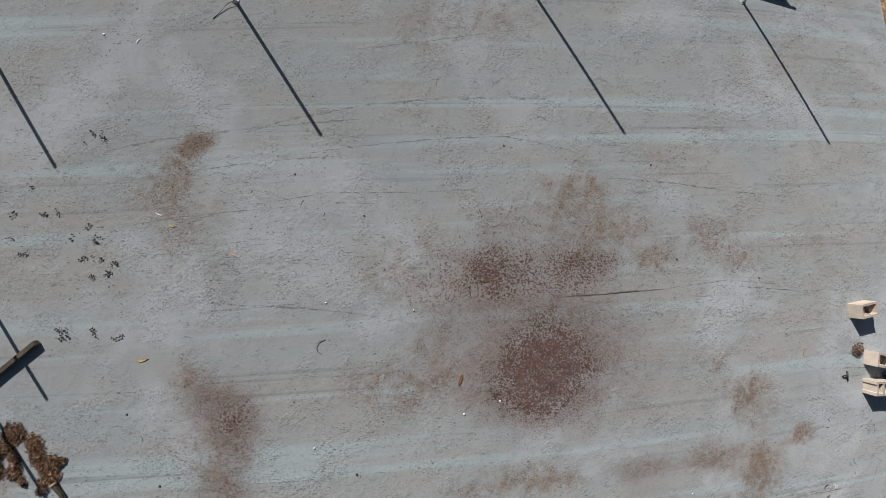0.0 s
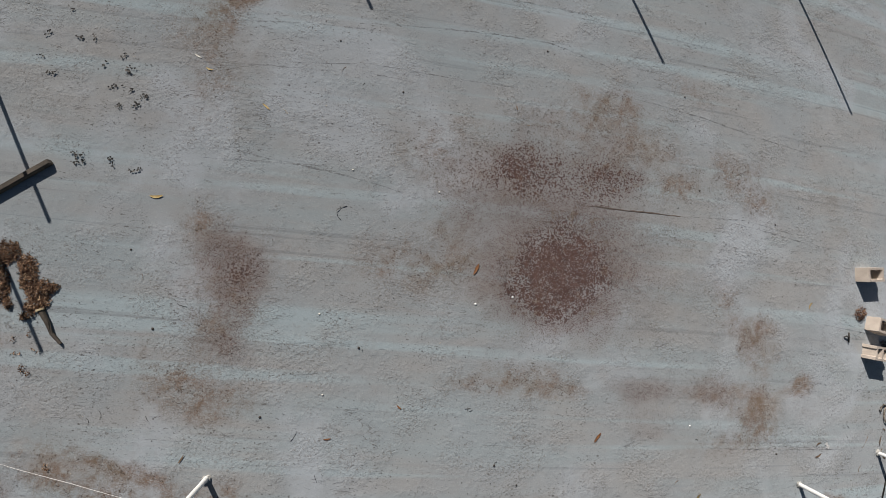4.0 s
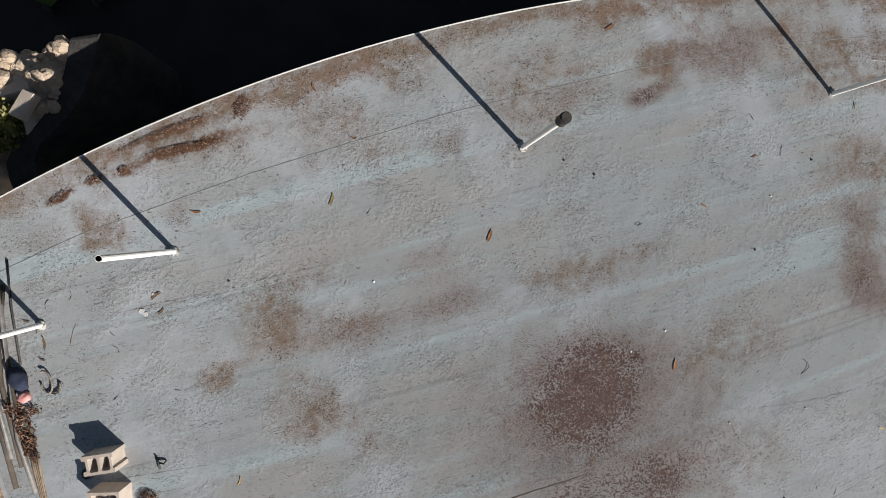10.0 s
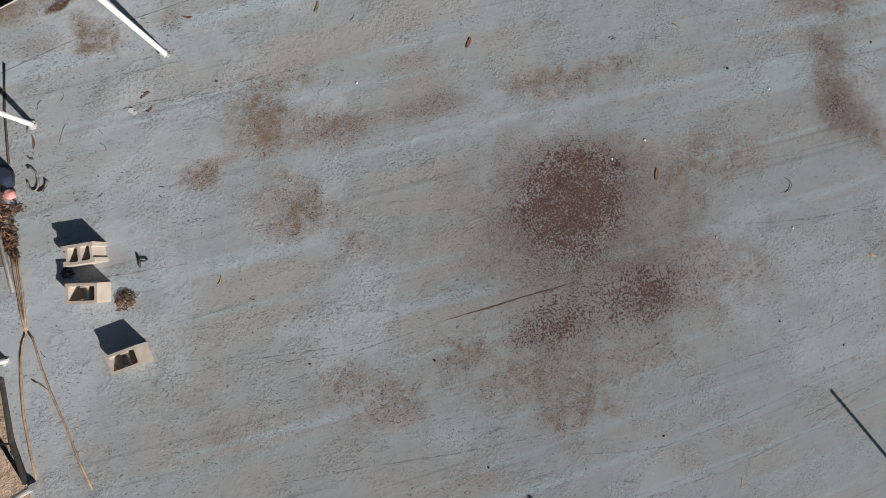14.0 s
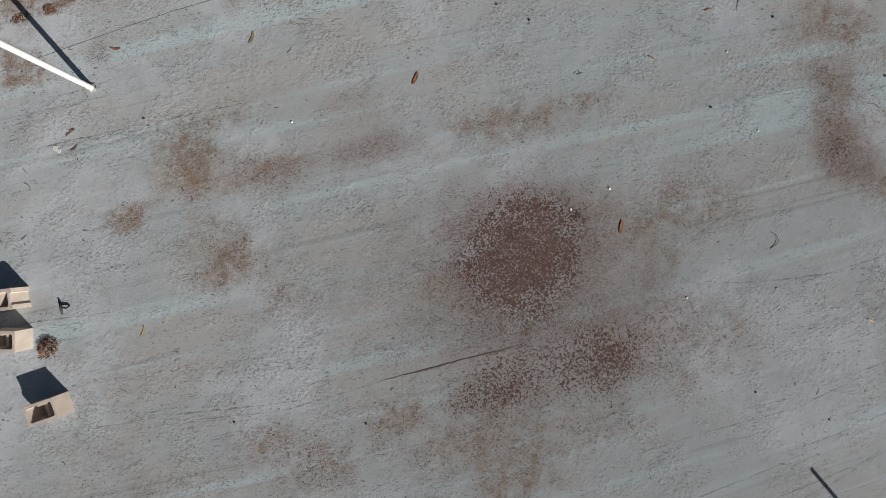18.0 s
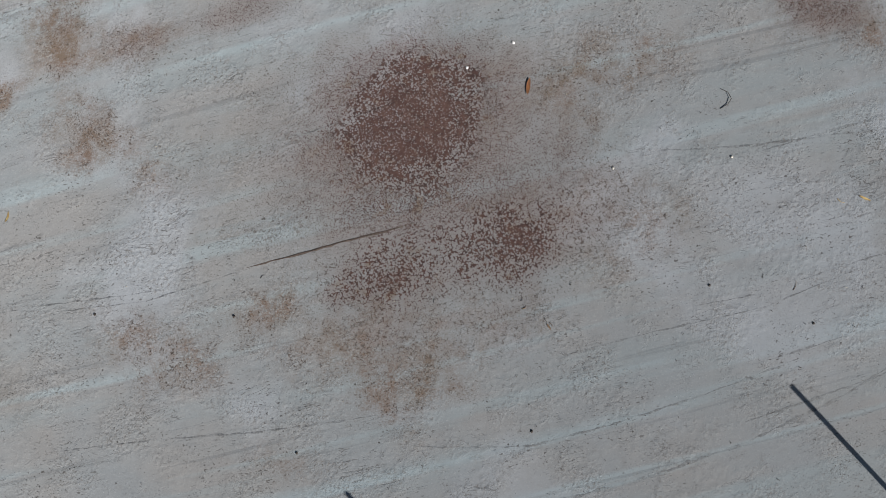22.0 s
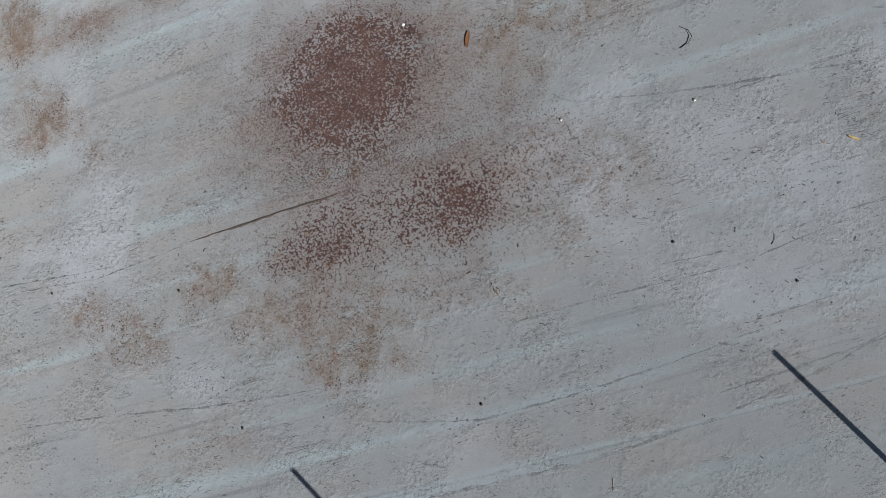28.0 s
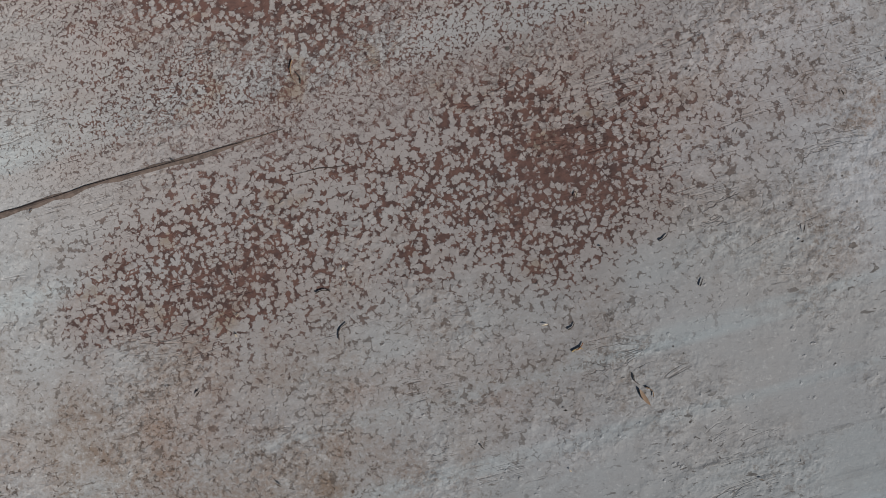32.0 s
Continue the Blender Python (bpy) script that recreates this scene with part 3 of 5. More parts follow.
me.vertices.add(NX * NY)
me.vertices.foreach_set("co", np.stack([gx, gy, gz], -1).astype(np.float32).ravel())
me.loops.add(quads.size)
me.loops.foreach_set("vertex_index", quads.astype(np.int32).ravel())
me.polygons.add(len(quads))
me.polygons.foreach_set("loop_start", np.arange(0, quads.size, 4, dtype=np.int32))
me.update(calc_edges=True)
me.shade_smooth()
me.attributes.new("stain", "FLOAT_COLOR", "POINT").data.foreach_set("color", layers.transpose(1, 2, 0).astype(np.float32).ravel())
me.materials.append(ROOF)
roof = tagged(new("roof", me), "pale blue-grey painted flat roof with rusty flaking stains", "roof", kind="structure")


def along(y_of, n=40):
    return [(X0 + (X1 - X0) * k / n, y_of(X0 + (X1 - X0) * k / n)) for k in range(n + 1)]


def band(line, inner, outer, z_hi, z_lo, side):
    """A folded strip along an edge of the roof: its top lies on the roof, its face hangs over the wall."""
    bm = bmesh.new()
    prev = None
    for x, y in line:
        z = top(x, y)
        ring = [bm.verts.new((x, y - side * inner, top(x, y - side * inner) + 0.004)), bm.verts.new((x, y + side * outer, z + z_hi)), bm.verts.new((x, y + side * outer, z - z_lo)), bm.verts.new((x, y - side * 0.01, z - z_lo))]
        if prev:
            for k in range(3):
                bm.faces.new((prev[k], ring[k], ring[k + 1], prev[k + 1]))
        prev = ring
    bmesh.ops.recalc_face_normals(bm, faces=bm.faces)
    return bm


part("edge_trim", band(along(north), 0.004, 0.010, 0.006, 0.16, -1), EDGE_WHITE, roof, "white painted metal drip edge")
part("edge_trim", band(along(south), 0.02, 0.02, 0.006, 0.16, 1), EDGE_LILAC, roof, "lilac-grey painted metal drip edge")


def end_slab(x, side):
    bm = bmesh.new()
    prev = None
    for k in range(25):
        y = north(x) + (south(x) - north(x)) * k / 24
        z = top(x, y)
        ring = [bm.verts.new((x - side * 0.02, y, z + 0.004)), bm.verts.new((x + side * 0.02, y, z + 0.005)), bm.verts.new((x + side * 0.02, y, z - 0.16)), bm.verts.new((x - side * 0.02, y, z - 0.16))]
        if prev:
            for j in range(3):
                bm.faces.new((prev[j], ring[j], ring[j + 1], prev[j + 1]))
        prev = ring
    bmesh.ops.recalc_face_normals(bm, faces=bm.faces)
    return bm


part("edge_trim", end_slab(X0, -1), GREY_PIPE, roof, "dull grey metal edge")
part("edge_trim", end_slab(X1, 1), GREY_PIPE, roof, "dull grey metal edge")


def wall(name, a, b, thick=0.2):
    """A wall under the roof from a to b, its top following the roof's underside."""
    bm = bmesh.new()
    a, b = Vector((*a, 0)), Vector((*b, 0))
    n = (b - a).normalized().cross(Vector((0, 0, 1))) * thick / 2
    prev = None
    for k in range(17):
        p = a + (b - a) * k / 16
        z = top(p.x, p.y) - 0.03
        ring = [bm.verts.new((*(p + n).xy, z)), bm.verts.new((*(p + n).xy, GROUND - 0.2)), bm.verts.new((*(p - n).xy, GROUND - 0.2)), bm.verts.new((*(p - n).xy, z))]
        if prev:
            for j in range(4):
                bm.faces.new((prev[j], ring[j], ring[(j + 1) % 4], prev[(j + 1) % 4]))
        else:
            bm.faces.new(ring)
        prev = ring
    bm.faces.new(prev)
    bmesh.ops.recalc_face_normals(bm, faces=bm.faces)
    tagged(part(name, bm, WALL), "rendered wall under the roof", "wall", kind="structure")


wall("wall_north", (X0 + 0.2, -3.7), (X1 - 0.2, -3.7))
wall("wall_south", (X0 + 0.2, 3.6), (X1 - 0.2, 3.6))
wall("wall_west", (X0 + 0.2, -3.6), (X0 + 0.2, 3.5))
wall("wall_east", (X1 - 0.2, -3.6), (X1 - 0.2, 3.5))


def strip(name, pts, width, material, label="", jag=0.3, lift=0.004):
    """A thin uneven line on the roof, child of it."""
    bm = bmesh.new()
    rng = random.Random(len(pts) + int(1000 * abs(pts[0][0])))
    fine = []
    for (xa, ya), (xb, yb) in zip(pts, pts[1:]):
        n = max(2, int(math.hypot(xb - xa, yb - ya) / 0.06))
        fine += [(xa + (xb - xa) * k / n, ya + (yb - ya) * k / n) for k in range(n)]
    fine.append(pts[-1])
    prev = None
    for i, (x, y) in enumerate(fine):
        (xa, ya), (xb, yb) = fine[max(0, i - 1)], fine[min(len(fine) - 1, i + 1)]
        d = Vector((xb - xa, yb - ya)).normalized()
        end = min(1.0, 0.15 + min(i, len(fine) - 1 - i) / 6)
        w = width * end * (1 + jag * rng.uniform(-1, 1)) / 2
        o = Vector((-d.y, d.x)) * w
        j = jag * width * rng.uniform(-0.5, 0.5)
        ring = [(x + o.x - d.y * j, y + o.y + d.x * j), (x - d.y * j, y + d.x * j), (x - o.x - d.y * j, y - o.y + d.x * j)]
        ring = [bm.verts.new((px, py, top(px, py) + (lift if k == 1 else lift * 0.5))) for k, (px, py) in enumerate(ring)]
        if prev:
            for k in range(2):
                bm.faces.new((prev[k], ring[k], ring[k + 1], prev[k + 1]))
        prev = ring
    bmesh.ops.recalc_face_normals(bm, faces=bm.faces)
    return part(name, bm, material, roof, label)


strip("crack", [(1.90, 0.105), (1.60, 0.095), (1.30, 0.097), (1.00, 0.085), (0.70, 0.090), (0.36, 0.080)], 0.018, CRACK_LIP, "long brown crack in the paint", 0.5, 0.0015)
strip("crack", [(1.66, 0.094), (1.30, 0.092), (1.00, 0.080), (0.70, 0.086), (0.50, 0.082)], 0.008, CRACK, "dark open middle of the crack", 0.7, 0.003)
strip("crack", [(0.38, 0.23), (0.28, 0.235), (0.17, 0.25)], 0.006, CRACK, "short dark crack in the paint", 0.8, 0.0015)
strip("seam", [(6.27, -3.57), (4.97, -3.82), (3.13, -4.02), (0.98, -4.17), (-1.26, -4.21), (-3.40, -4.13), (-5.44, -3.94), (-6.73, -3.75)], 0.009, SEAM, "fine dark lap joint", lift=0.002)
strip("seam", [(0.50, 2.68), (-0.93, 2.68), (-1.99, 2.59), (-2.79, 2.44), (-3.38, 2.29)], 0.022, SEAM_SOFT, jag=0.8, lift=0.0015)
strip("seam", [(0.82, 1.95), (-0.13, 2.17), (-0.84, 2.16), (-1.77, 2.10), (-2.61, 2.01)], 0.014, SEAM_SOFT, jag=0.8, lift=0.0015)
strip("seam", [(-0.48, 1.49), (-1.41, 1.48), (-2.39, 1.51), (-3.33, 1.39)], 0.010, SEAM_SOFT, jag=0.8, lift=0.0015)
strip("seam", [(-1.59, -0.07), (-2.59, 0.11), (-3.33, 0.19), (-3.99, 0.27)], 0.016, SEAM_SOFT, jag=0.8, lift=0.0015)
strip("seam", [(4.20, 1.28), (3.11, 1.38), (2.03, 1.53), (1.11, 1.61)], 0.014, SEAM_SOFT, jag=0.8, lift=0.0015)
strip("seam", [(3.75, 0.06), (2.88, 0.17), (1.86, 0.11)], 0.010, SEAM_SOFT, jag=0.8, lift=0.0015)
strip("seam", [(-1.99, 2.42), (-2.45, 2.40), (-3.46, 2.32), (-4.39, 2.23), (-5.03, 2.11)], 0.020, SEAM_SOFT, jag=0.8, lift=0.0015)
strip("seam", [(-2.11, 1.96), (-3.07, 1.93), (-3.84, 1.85), (-4.57, 1.75)], 0.014, SEAM_SOFT, jag=0.8, lift=0.0015)
strip("seam", [(-2.77, 1.36), (-4.20, 1.28), (-4.83, 1.19)], 0.014, SEAM_SOFT, jag=0.8, lift=0.0015)
strip("seam", [(-2.73, 0.19), (-4.16, 0.13)], 0.016, SEAM_SOFT, jag=0.8, lift=0.0015)
strip("seam", [(-1.80, 1.35), (-2.54, 1.40)], 0.012, SEAM_SOFT, jag=0.8, lift=0.0015)
strip("seam", [(-3.41, 3.74), (-4.03, 3.64)], 0.012, SEAM_SOFT, jag=0.8, lift=0.0015)
strip("seam", [(0.20, 3.64), (-1.15, 3.44), (-2.21, 3.31)], 0.014, SEAM_SOFT, jag=0.8, lift=0.0015)
strip("seam", [(1.21, -0.92), (0.12, -1.02)], 0.012, SEAM_SOFT, jag=0.8, lift=0.0015)
strip("seam", [(4.79, -0.08), (4.00, -0.04), (2.71, 0.11)], 0.012, SEAM_SOFT, jag=0.8, lift=0.0015)
strip("seam", [(5.46, -1.28), (4.20, -1.16)], 0.010, SEAM_SOFT, jag=0.8, lift=0.0015)
strip("seam", [(4.81, -2.95), (3.52, -2.94), (2.49, -2.92)], 0.012, SEAM_SOFT, jag=0.8, lift=0.0015)
strip("seam", [(4.47, -2.92), (3.23, -2.88)], 0.010, SEAM_SOFT, jag=0.8, lift=0.0015)
strip("thread", [(-5.96, -3.40), (-5.71, -3.46), (-5.11, -3.58), (-4.72, -3.67), (-4.39, -3.74)], 0.006, PALE_PAINT, "pale thread lying along the lap joint", 0.3)
for xa, ya, xb, yb in ((1.57, 5.14, 2.39, 4.96), (-2.43, 4.72, -1.62, 4.85), (-2.09, 4.88, -1.38, 4.98)):
    strip("scratch", [(xa, ya), ((xa + xb) / 2, (ya + yb) / 2 + 0.01), (xb, yb)], 0.014, PALE_PAINT, "pale scratch in the paint")

# ---------------------------------------------------------------- posts
def post(x, y, height, radius, material, capped, label):
    p = holder("post", Matrix.Translation((x, y, top(x, y))), label, "post", "posts along the roof edges")
    bm = tube([(0, 0, -0.02), (0, 0, height * 0.5), (0, 0, height)], radius, 16, close=False)
    tube([(0, 0, height), (0, 0, height - 0.12)], radius * 0.82, 16, bm, close=False)
    hi = [e for e in bm.edges if e.is_boundary and all(abs(q.co.z - height) < 1e-4 for q in e.verts)]
    bmesh.ops.bridge_loops(bm, edges=hi)
    part("pipe", bm, material, p, smooth=False)
    bm = bmesh.new()
    bmesh.ops.create_uvsphere(bm, u_segments=14, v_segments=7, radius=radius * 1.9)
    for q in bm.verts:
        q.co.z *= 0.35
        q.co += 0.02 * noise.noise_vector(q.co * 30 + Vector((x, y, 0))) * Vector((1, 1, 0)).length
    part("grout_collar", bm, MORTAR, p, "rough grey grout round the foot", True)
    if capped:
        bm = tube([(0, 0, height - 0.05), (0, 0, height + 0.045)], radius * 1.75, 20)
        tube([(0, 0, height + 0.045), (0, 0, height + 0.055)], radius * 1.45, 20, bm)
        part("cap", bm, BLACK_CAP, p, "black rubber pipe cap")
    return p


for x, y, cap in ((5.56, -3.02, 0), (4.05, -3.43, 0), (0.25, -3.64, 1), (-3.70, -3.44, 0), (-6.56, -2.90, 0), (6.38, -0.68, 0)):
    post(x, y, 1.0 if cap else 0.92, 0.028, WHITE_PIPE, cap, "white upright pipe with a black cap, grouted into the roof" if cap else "white upright open pipe, grouted into the roof")
for x, y, h in ((3.64, 4.24, 1.29), (0.23, 4.40, 1.40), (-3.47, 3.98, 1.18), (-6.45, 3.45, 1.05), (-6.70, -0.23, 1.23), (-6.66, 0.92, 1.10)):
    post(x, y, h, 0.021, GREY_PIPE, 0, "thin grey upright pipe, grouted into the roof")


# ---------------------------------------------------------------- concrete blocks
def block_mesh(drop, notch):
    """A two-core concrete block, 39 x 19 x 19 cm before it is scaled to the view: cores with rounded corners, a web
    lowered by drop, its ends dished by notch.
    """
    bm = bmesh.new()
    lx, ly, h = 0.195, 0.095, 0.19
    a, b = notch
    out = [(-lx, -ly), (lx, -ly), (lx, -0.055), (lx - b, -0.048), (lx - b, 0.048), (lx, 0.055), (lx, ly), (-lx, ly), (-lx, 0.055), (-lx + a, 0.048), (-lx + a, -0.048), (-lx, -0.055)]
    inner_l, inner_r = -lx + a + 0.026, lx - b - 0.028
    mid = (inner_l + inner_r) / 2

    def core(x0, x1, s):
        c, d = 0.018, 0.069 * s
        cx, w = (x0 + x1) / 2, (x1 - x0) / 2 * s
        return [(cx - w + c, -d), (cx + w - c, -d), (cx + w - 0.006, -d + 0.006), (cx + w, -d + c), (cx + w, d - c), (cx + w - 0.006, d - 0.006), (cx + w - c, d), (cx - w + c, d), (cx - w + 0.006, d - 0.006), (cx - w, d - c), (cx - w, -d + c), (cx - w + 0.006, -d + 0.006)]
    web = 0.015
    spans = [(inner_l, inner_r)] if drop else [(inner_l, mid - web), (mid + web, inner_r)]
    loops = {}
    for z, s in ((0.0, 1.04), (h, 0.97)):
        loops[z] = [[bm.verts.new((*p, z)) for p in ring] for ring in [out] + [core(x0, x1, s) for x0, x1 in spans]]
    for lo, hi in zip(loops[0.0], loops[h]):
        for k in range(len(lo)):
            bm.faces.new((lo[k], lo[(k + 1) % len(lo)], hi[(k + 1) % len(hi)], hi[k]))
    for z in loops:
        edges = [bm.edges.get((r[k], r[(k + 1) % len(r)])) for r in loops[z] for k in range(len(r))]
        bmesh.ops.triangle_fill(bm, use_beauty=True, use_dissolve=False, edges=edges)
    bmesh.ops.recalc_face_normals(bm, faces=bm.faces)
    if drop:
        box(2 * web, 0.136, h - drop, (mid, 0, (h - drop) / 2), bm=bm)
        for k in (-1, 1):
            box(2 * web + 0.012, 0.018, h - 0.008, (mid, 0.063 * k, (h - 0.008) / 2), bm=bm)
    return mesh_of("concrete_block", bm, CONCRETE)


for x, y, deg, drop, notch in ((5.25, -1.52, -5, 0.0, (0.022, 0.045)), (5.31, -1.13, -13, 0.08, (0.0, 0.012)), (5.07, -0.38, 6, 0.08, (0.0, 0.012))):
    b = tagged(new("concrete_block", block_mesh(drop, notch)), "tan two-core concrete block with a lowered web, standing on the roof" if drop else "tan two-core concrete block with dished ends, standing on the roof", "block", "blocks on the roof")
    # scaled unevenly to fit the camera's view
    b.matrix_basis = on_roof(x, y, deg) @ Matrix.Diagonal((0.82, 1.08, 0.80, 1.0))


# ---------------------------------------------------------------- larger things on the roof
def chips(bm, n, place, size, flat=0.25, seed=1, wide=1.0):
    """Little bent slivers of bark and leaf, joined into bm; place(rng) gives x, y and height."""
    rng = random.Random(seed)
    for _ in range(n):
        x, y, z = place(rng)
        l, w, a = size * rng.uniform(0.5, 1.6), wide * size * rng.uniform(0.15, 0.4), rng.uniform(0, math.tau)
        d, o = Vector((math.cos(a), math.sin(a), rng.uniform(-flat, flat))) * l / 2, Vector((-math.sin(a), math.cos(a), rng.uniform(-flat, flat))) * w / 2
        c = Vector((x, y, z + 0.3 * w))
        m = c + Vector((0, 0, 0.25 * w))
        v = [bm.verts.new(p) for p in (c - d, m + o, c + d, m - o)]
        bm.faces.new(v)
    return bm


def litter_material(name, a, b, c):
    m = Mat(name, 0.9)
    r = m.t.nodes.new("ShaderNodeNewGeometry").outputs["Random Per Island"]
    m.color(m.mix(m.span(r, 0.75, 0.95), m.mix(r, a, b), c))
    return m.m


BARK = litter_material("bark_chips", (0.035, 0.018, 0.010), (0.20, 0.10, 0.05), (0.42, 0.28, 0.17))
LITTER = litter_material("dry_litter", (0.075, 0.036, 0.024), (0.18, 0.085, 0.05), (0.40, 0.28, 0.18))
FLAKES = litter_material("dark_flakes", (0.035, 0.032, 0.03), (0.085, 0.078, 0.07), (0.17, 0.155, 0.14))
GRITS = litter_material("grit", (0.03, 0.028, 0.024), (0.09, 0.07, 0.055), (0.50, 0.44, 0.34))


def heap(name, lobes, n, size, material, label, category, height=0.05, seed=3, wide=1.0):
    """A low heap of chips over oval lobes (x, y, rx, ry, degrees)."""
    bm = bmesh.new()
    total = sum(l[2] * l[3] for l in lobes)
    for i, (x, y, rx, ry, deg) in enumerate(lobes):
        c, s_ = math.cos(radians(deg)), math.sin(radians(deg))

        def place(rng):
            r, a = math.sqrt(rng.random()) * (1 + 0.22 * rng.gauss(0, 1) * rng.random()), rng.uniform(0, math.tau)
            u_, v_ = rx * r * math.cos(a), ry * r * math.sin(a)
            px, py = x + u_ * c - v_ * s_, y + u_ * s_ + v_ * c
            return px, py, top(px, py) + 0.004 + height * max(0.0, 1 - r * r) * rng.random()
        chips(bm, int(n * rx * ry / total), place, size, 0.5 / wide, seed + i, wide)
    tagged(part(name, bm, material), label, category, kind="stuff")


heap("mulch_heap", [(-6.32, -1.49, 0.10, 0.17, 22), (-6.28, -1.36, 0.12, 0.08, 22), (-6.18, -1.27, 0.14, 0.08, 22), (-6.08, -1.14, 0.14, 0.12, 22), (-6.08, -1.44, 0.07, 0.14, 22), (-6.09, -1.59, 0.09, 0.09, 22), (-6.00, -1.69, 0.04, 0.08, 22), (-5.85, -1.27, 0.10, 0.12, 22), (-5.81, -1.43, 0.10, 0.12, 22), (-5.69, -1.53, 0.14, 0.12, 22), (-5.57, -1.49, 0.10, 0.05, 22), (-5.69, -1.68, 0.14, 0.08, 22), (-5.78, -1.81, 0.08, 0.04, 22)], 5600, 0.034, BARK, "heap of brown bark mulch and dry leaves in two lobes", "mulch", 0.035)
heap("leaf_litter", [(-5.89, -2.07, 0.05, 0.02, 60), (-5.73, -2.01, 0.04, 0.02, 80), (-5.76, -2.38, 0.05, 0.04, 113), (-5.70, -2.42, 0.04, 0.03, 119), (-5.85, -2.23, 0.05, 0.015, 10), (-5.65, -2.17, 0.06, 0.012, -20), (-6.11, -2.50, 0.04, 0.03, 12), (-6.73, -1.73, 0.06, 0.05, 15), (-6.14, -2.93, 0.07, 0.05, 12), (-5.39, -3.42, 0.05, 0.03, 95), (-5.22, -4.16, 0.04, 0.03, 70)], 230, 0.03, BARK, "little scattered clumps of brown bark bits", "litter", 0.02, 11)
heap("edge_litter", [(3.88, -4.63, 0.50, 0.03, 9), (3.02, -4.70, 0.14, 0.08, 60), (3.70, -4.43, 0.40, 0.045, -2), (4.34, -4.36, 0.07, 0.035, 8), (4.65, -4.33, 0.11, 0.04, 12), (5.03, -4.24, 0.14, 0.045, 20)], 2600, 0.017, LITTER, "reddish dry leaf litter caught along the roof edge", "litter", 0.02, 21)
heap("dry_plant", [(6.03, -2.02, 0.09, 0.26, 0), (6.09, -2.25, 0.08, 0.14, 0), (6.03, -1.80, 0.06, 0.18, 0), (5.88, -2.18, 0.07, 0.04, 0)], 620, 0.05, LITTER, "dried brown plant cuttings along the roof edge", "plant cuttings", 0.06, 31)
heap("debris_clump", [(5.02, -0.97, 0.11, 0.09, 30)], 240, 0.035, LITTER, "small clump of dry leaves against a block", "litter", 0.06, 41)
heap("debris_clump", [(5.54, -1.39, 0.06, 0.06, 30)], 60, 0.04, FLAKES, "small dark clump beside a block", "litter", 0.04, 45)
heap("dark_flakes", [(-5.16, 2.34, 0.04, 0.03, -30), (-5.03, 2.28, 0.08, 0.03, 110), (-5.26, 2.21, 0.03, 0.02, 60), (-5.86, 1.69, 0.04, 0.02, 60), (-6.06, 1.40, 0.06, 0.03, 60), (-6.08, 1.13, 0.06, 0.02, 20), (-5.71, 1.38, 0.07, 0.03, 0), (-5.55, 1.40, 0.06, 0.02, 110), (-5.38, 1.10, 0.03, 0.04, -30), (-5.20, 1.22, 0.05, 0.03, 60), (-5.10, 1.06, 0.07, 0.04, 60), (-5.23, 0.85, 0.07, 0.03, 20), (-5.07, 0.82, 0.07, 0.02, 20), (-5.16, 0.62, 0.05, 0.03, 60), (-4.97, 0.68, 0.07, 0.04, 60), (-4.90, 0.78, 0.06, 0.03, -30), (-5.94, 0.93, 0.06, 0.03, 20), (-5.52, 0.02, 0.08, 0.03, 0), (-5.47, -0.06, 0.07, 0.04, 20), (-5.13, -0.03, 0.06, 0.03, 110), (-4.87, -0.09, 0.08, 0.03, 20)], 210, 0.028, FLAKES, "dark flakes of lifted paint and dirt", "paint flakes", 0.006, 51, 2.4)


def bits(n, seed):
    bm = bmesh.new()

    def place(rng):
        x = rng.uniform(X0 + 0.2, X1 - 0.2)
        y = rng.uniform(north(x) + 0.1, south(x) - 0.1)
        return x, y, top(x, y) + 0.003
    return chips(bm, n, place, 0.019, 0.15, seed)


tagged(part("roof_grit", bits(900, 5), GRITS), "fine dark twig bits and grit over the roof", "grit", kind="stuff")

# a fallen stick with a pale sawn end
pts = [(-5.62, -1.74), (-5.54, -1.86), (-5.48, -1.98), (-5.38, -2.08)]
stick = tagged(part("stick", tube([(x, y, top(x, y) + 0.03 - 0.004 * k) for k, (x, y) in enumerate(pts)], 0.028, 8, taper=0.5), TIMBER), "short dark broken branch beside the mulch", "stick")
part("sawn_end", tube([(-5.633, -1.722, top(-5.62, -1.74) + 0.032), (-5.622, -1.739, top(-5.62, -1.74) + 0.031)], 0.036, 10), STRAW_WOOD, stick, "pale sawn end")


def bar(name, a, b, w, h, material, label, category):
    (xa, ya), (xb, yb) = a, b
    m = on_roof((xa + xb) / 2, (ya + yb) / 2, math.degrees(math.atan2(yb - ya, xb - xa)), h / 2 + 0.002)
    ob = part(name, box(math.hypot(xb - xa, yb - ya), w, h, bevel=0.006), material)
    ob.matrix_basis = m
    return tagged(ob, label, category)


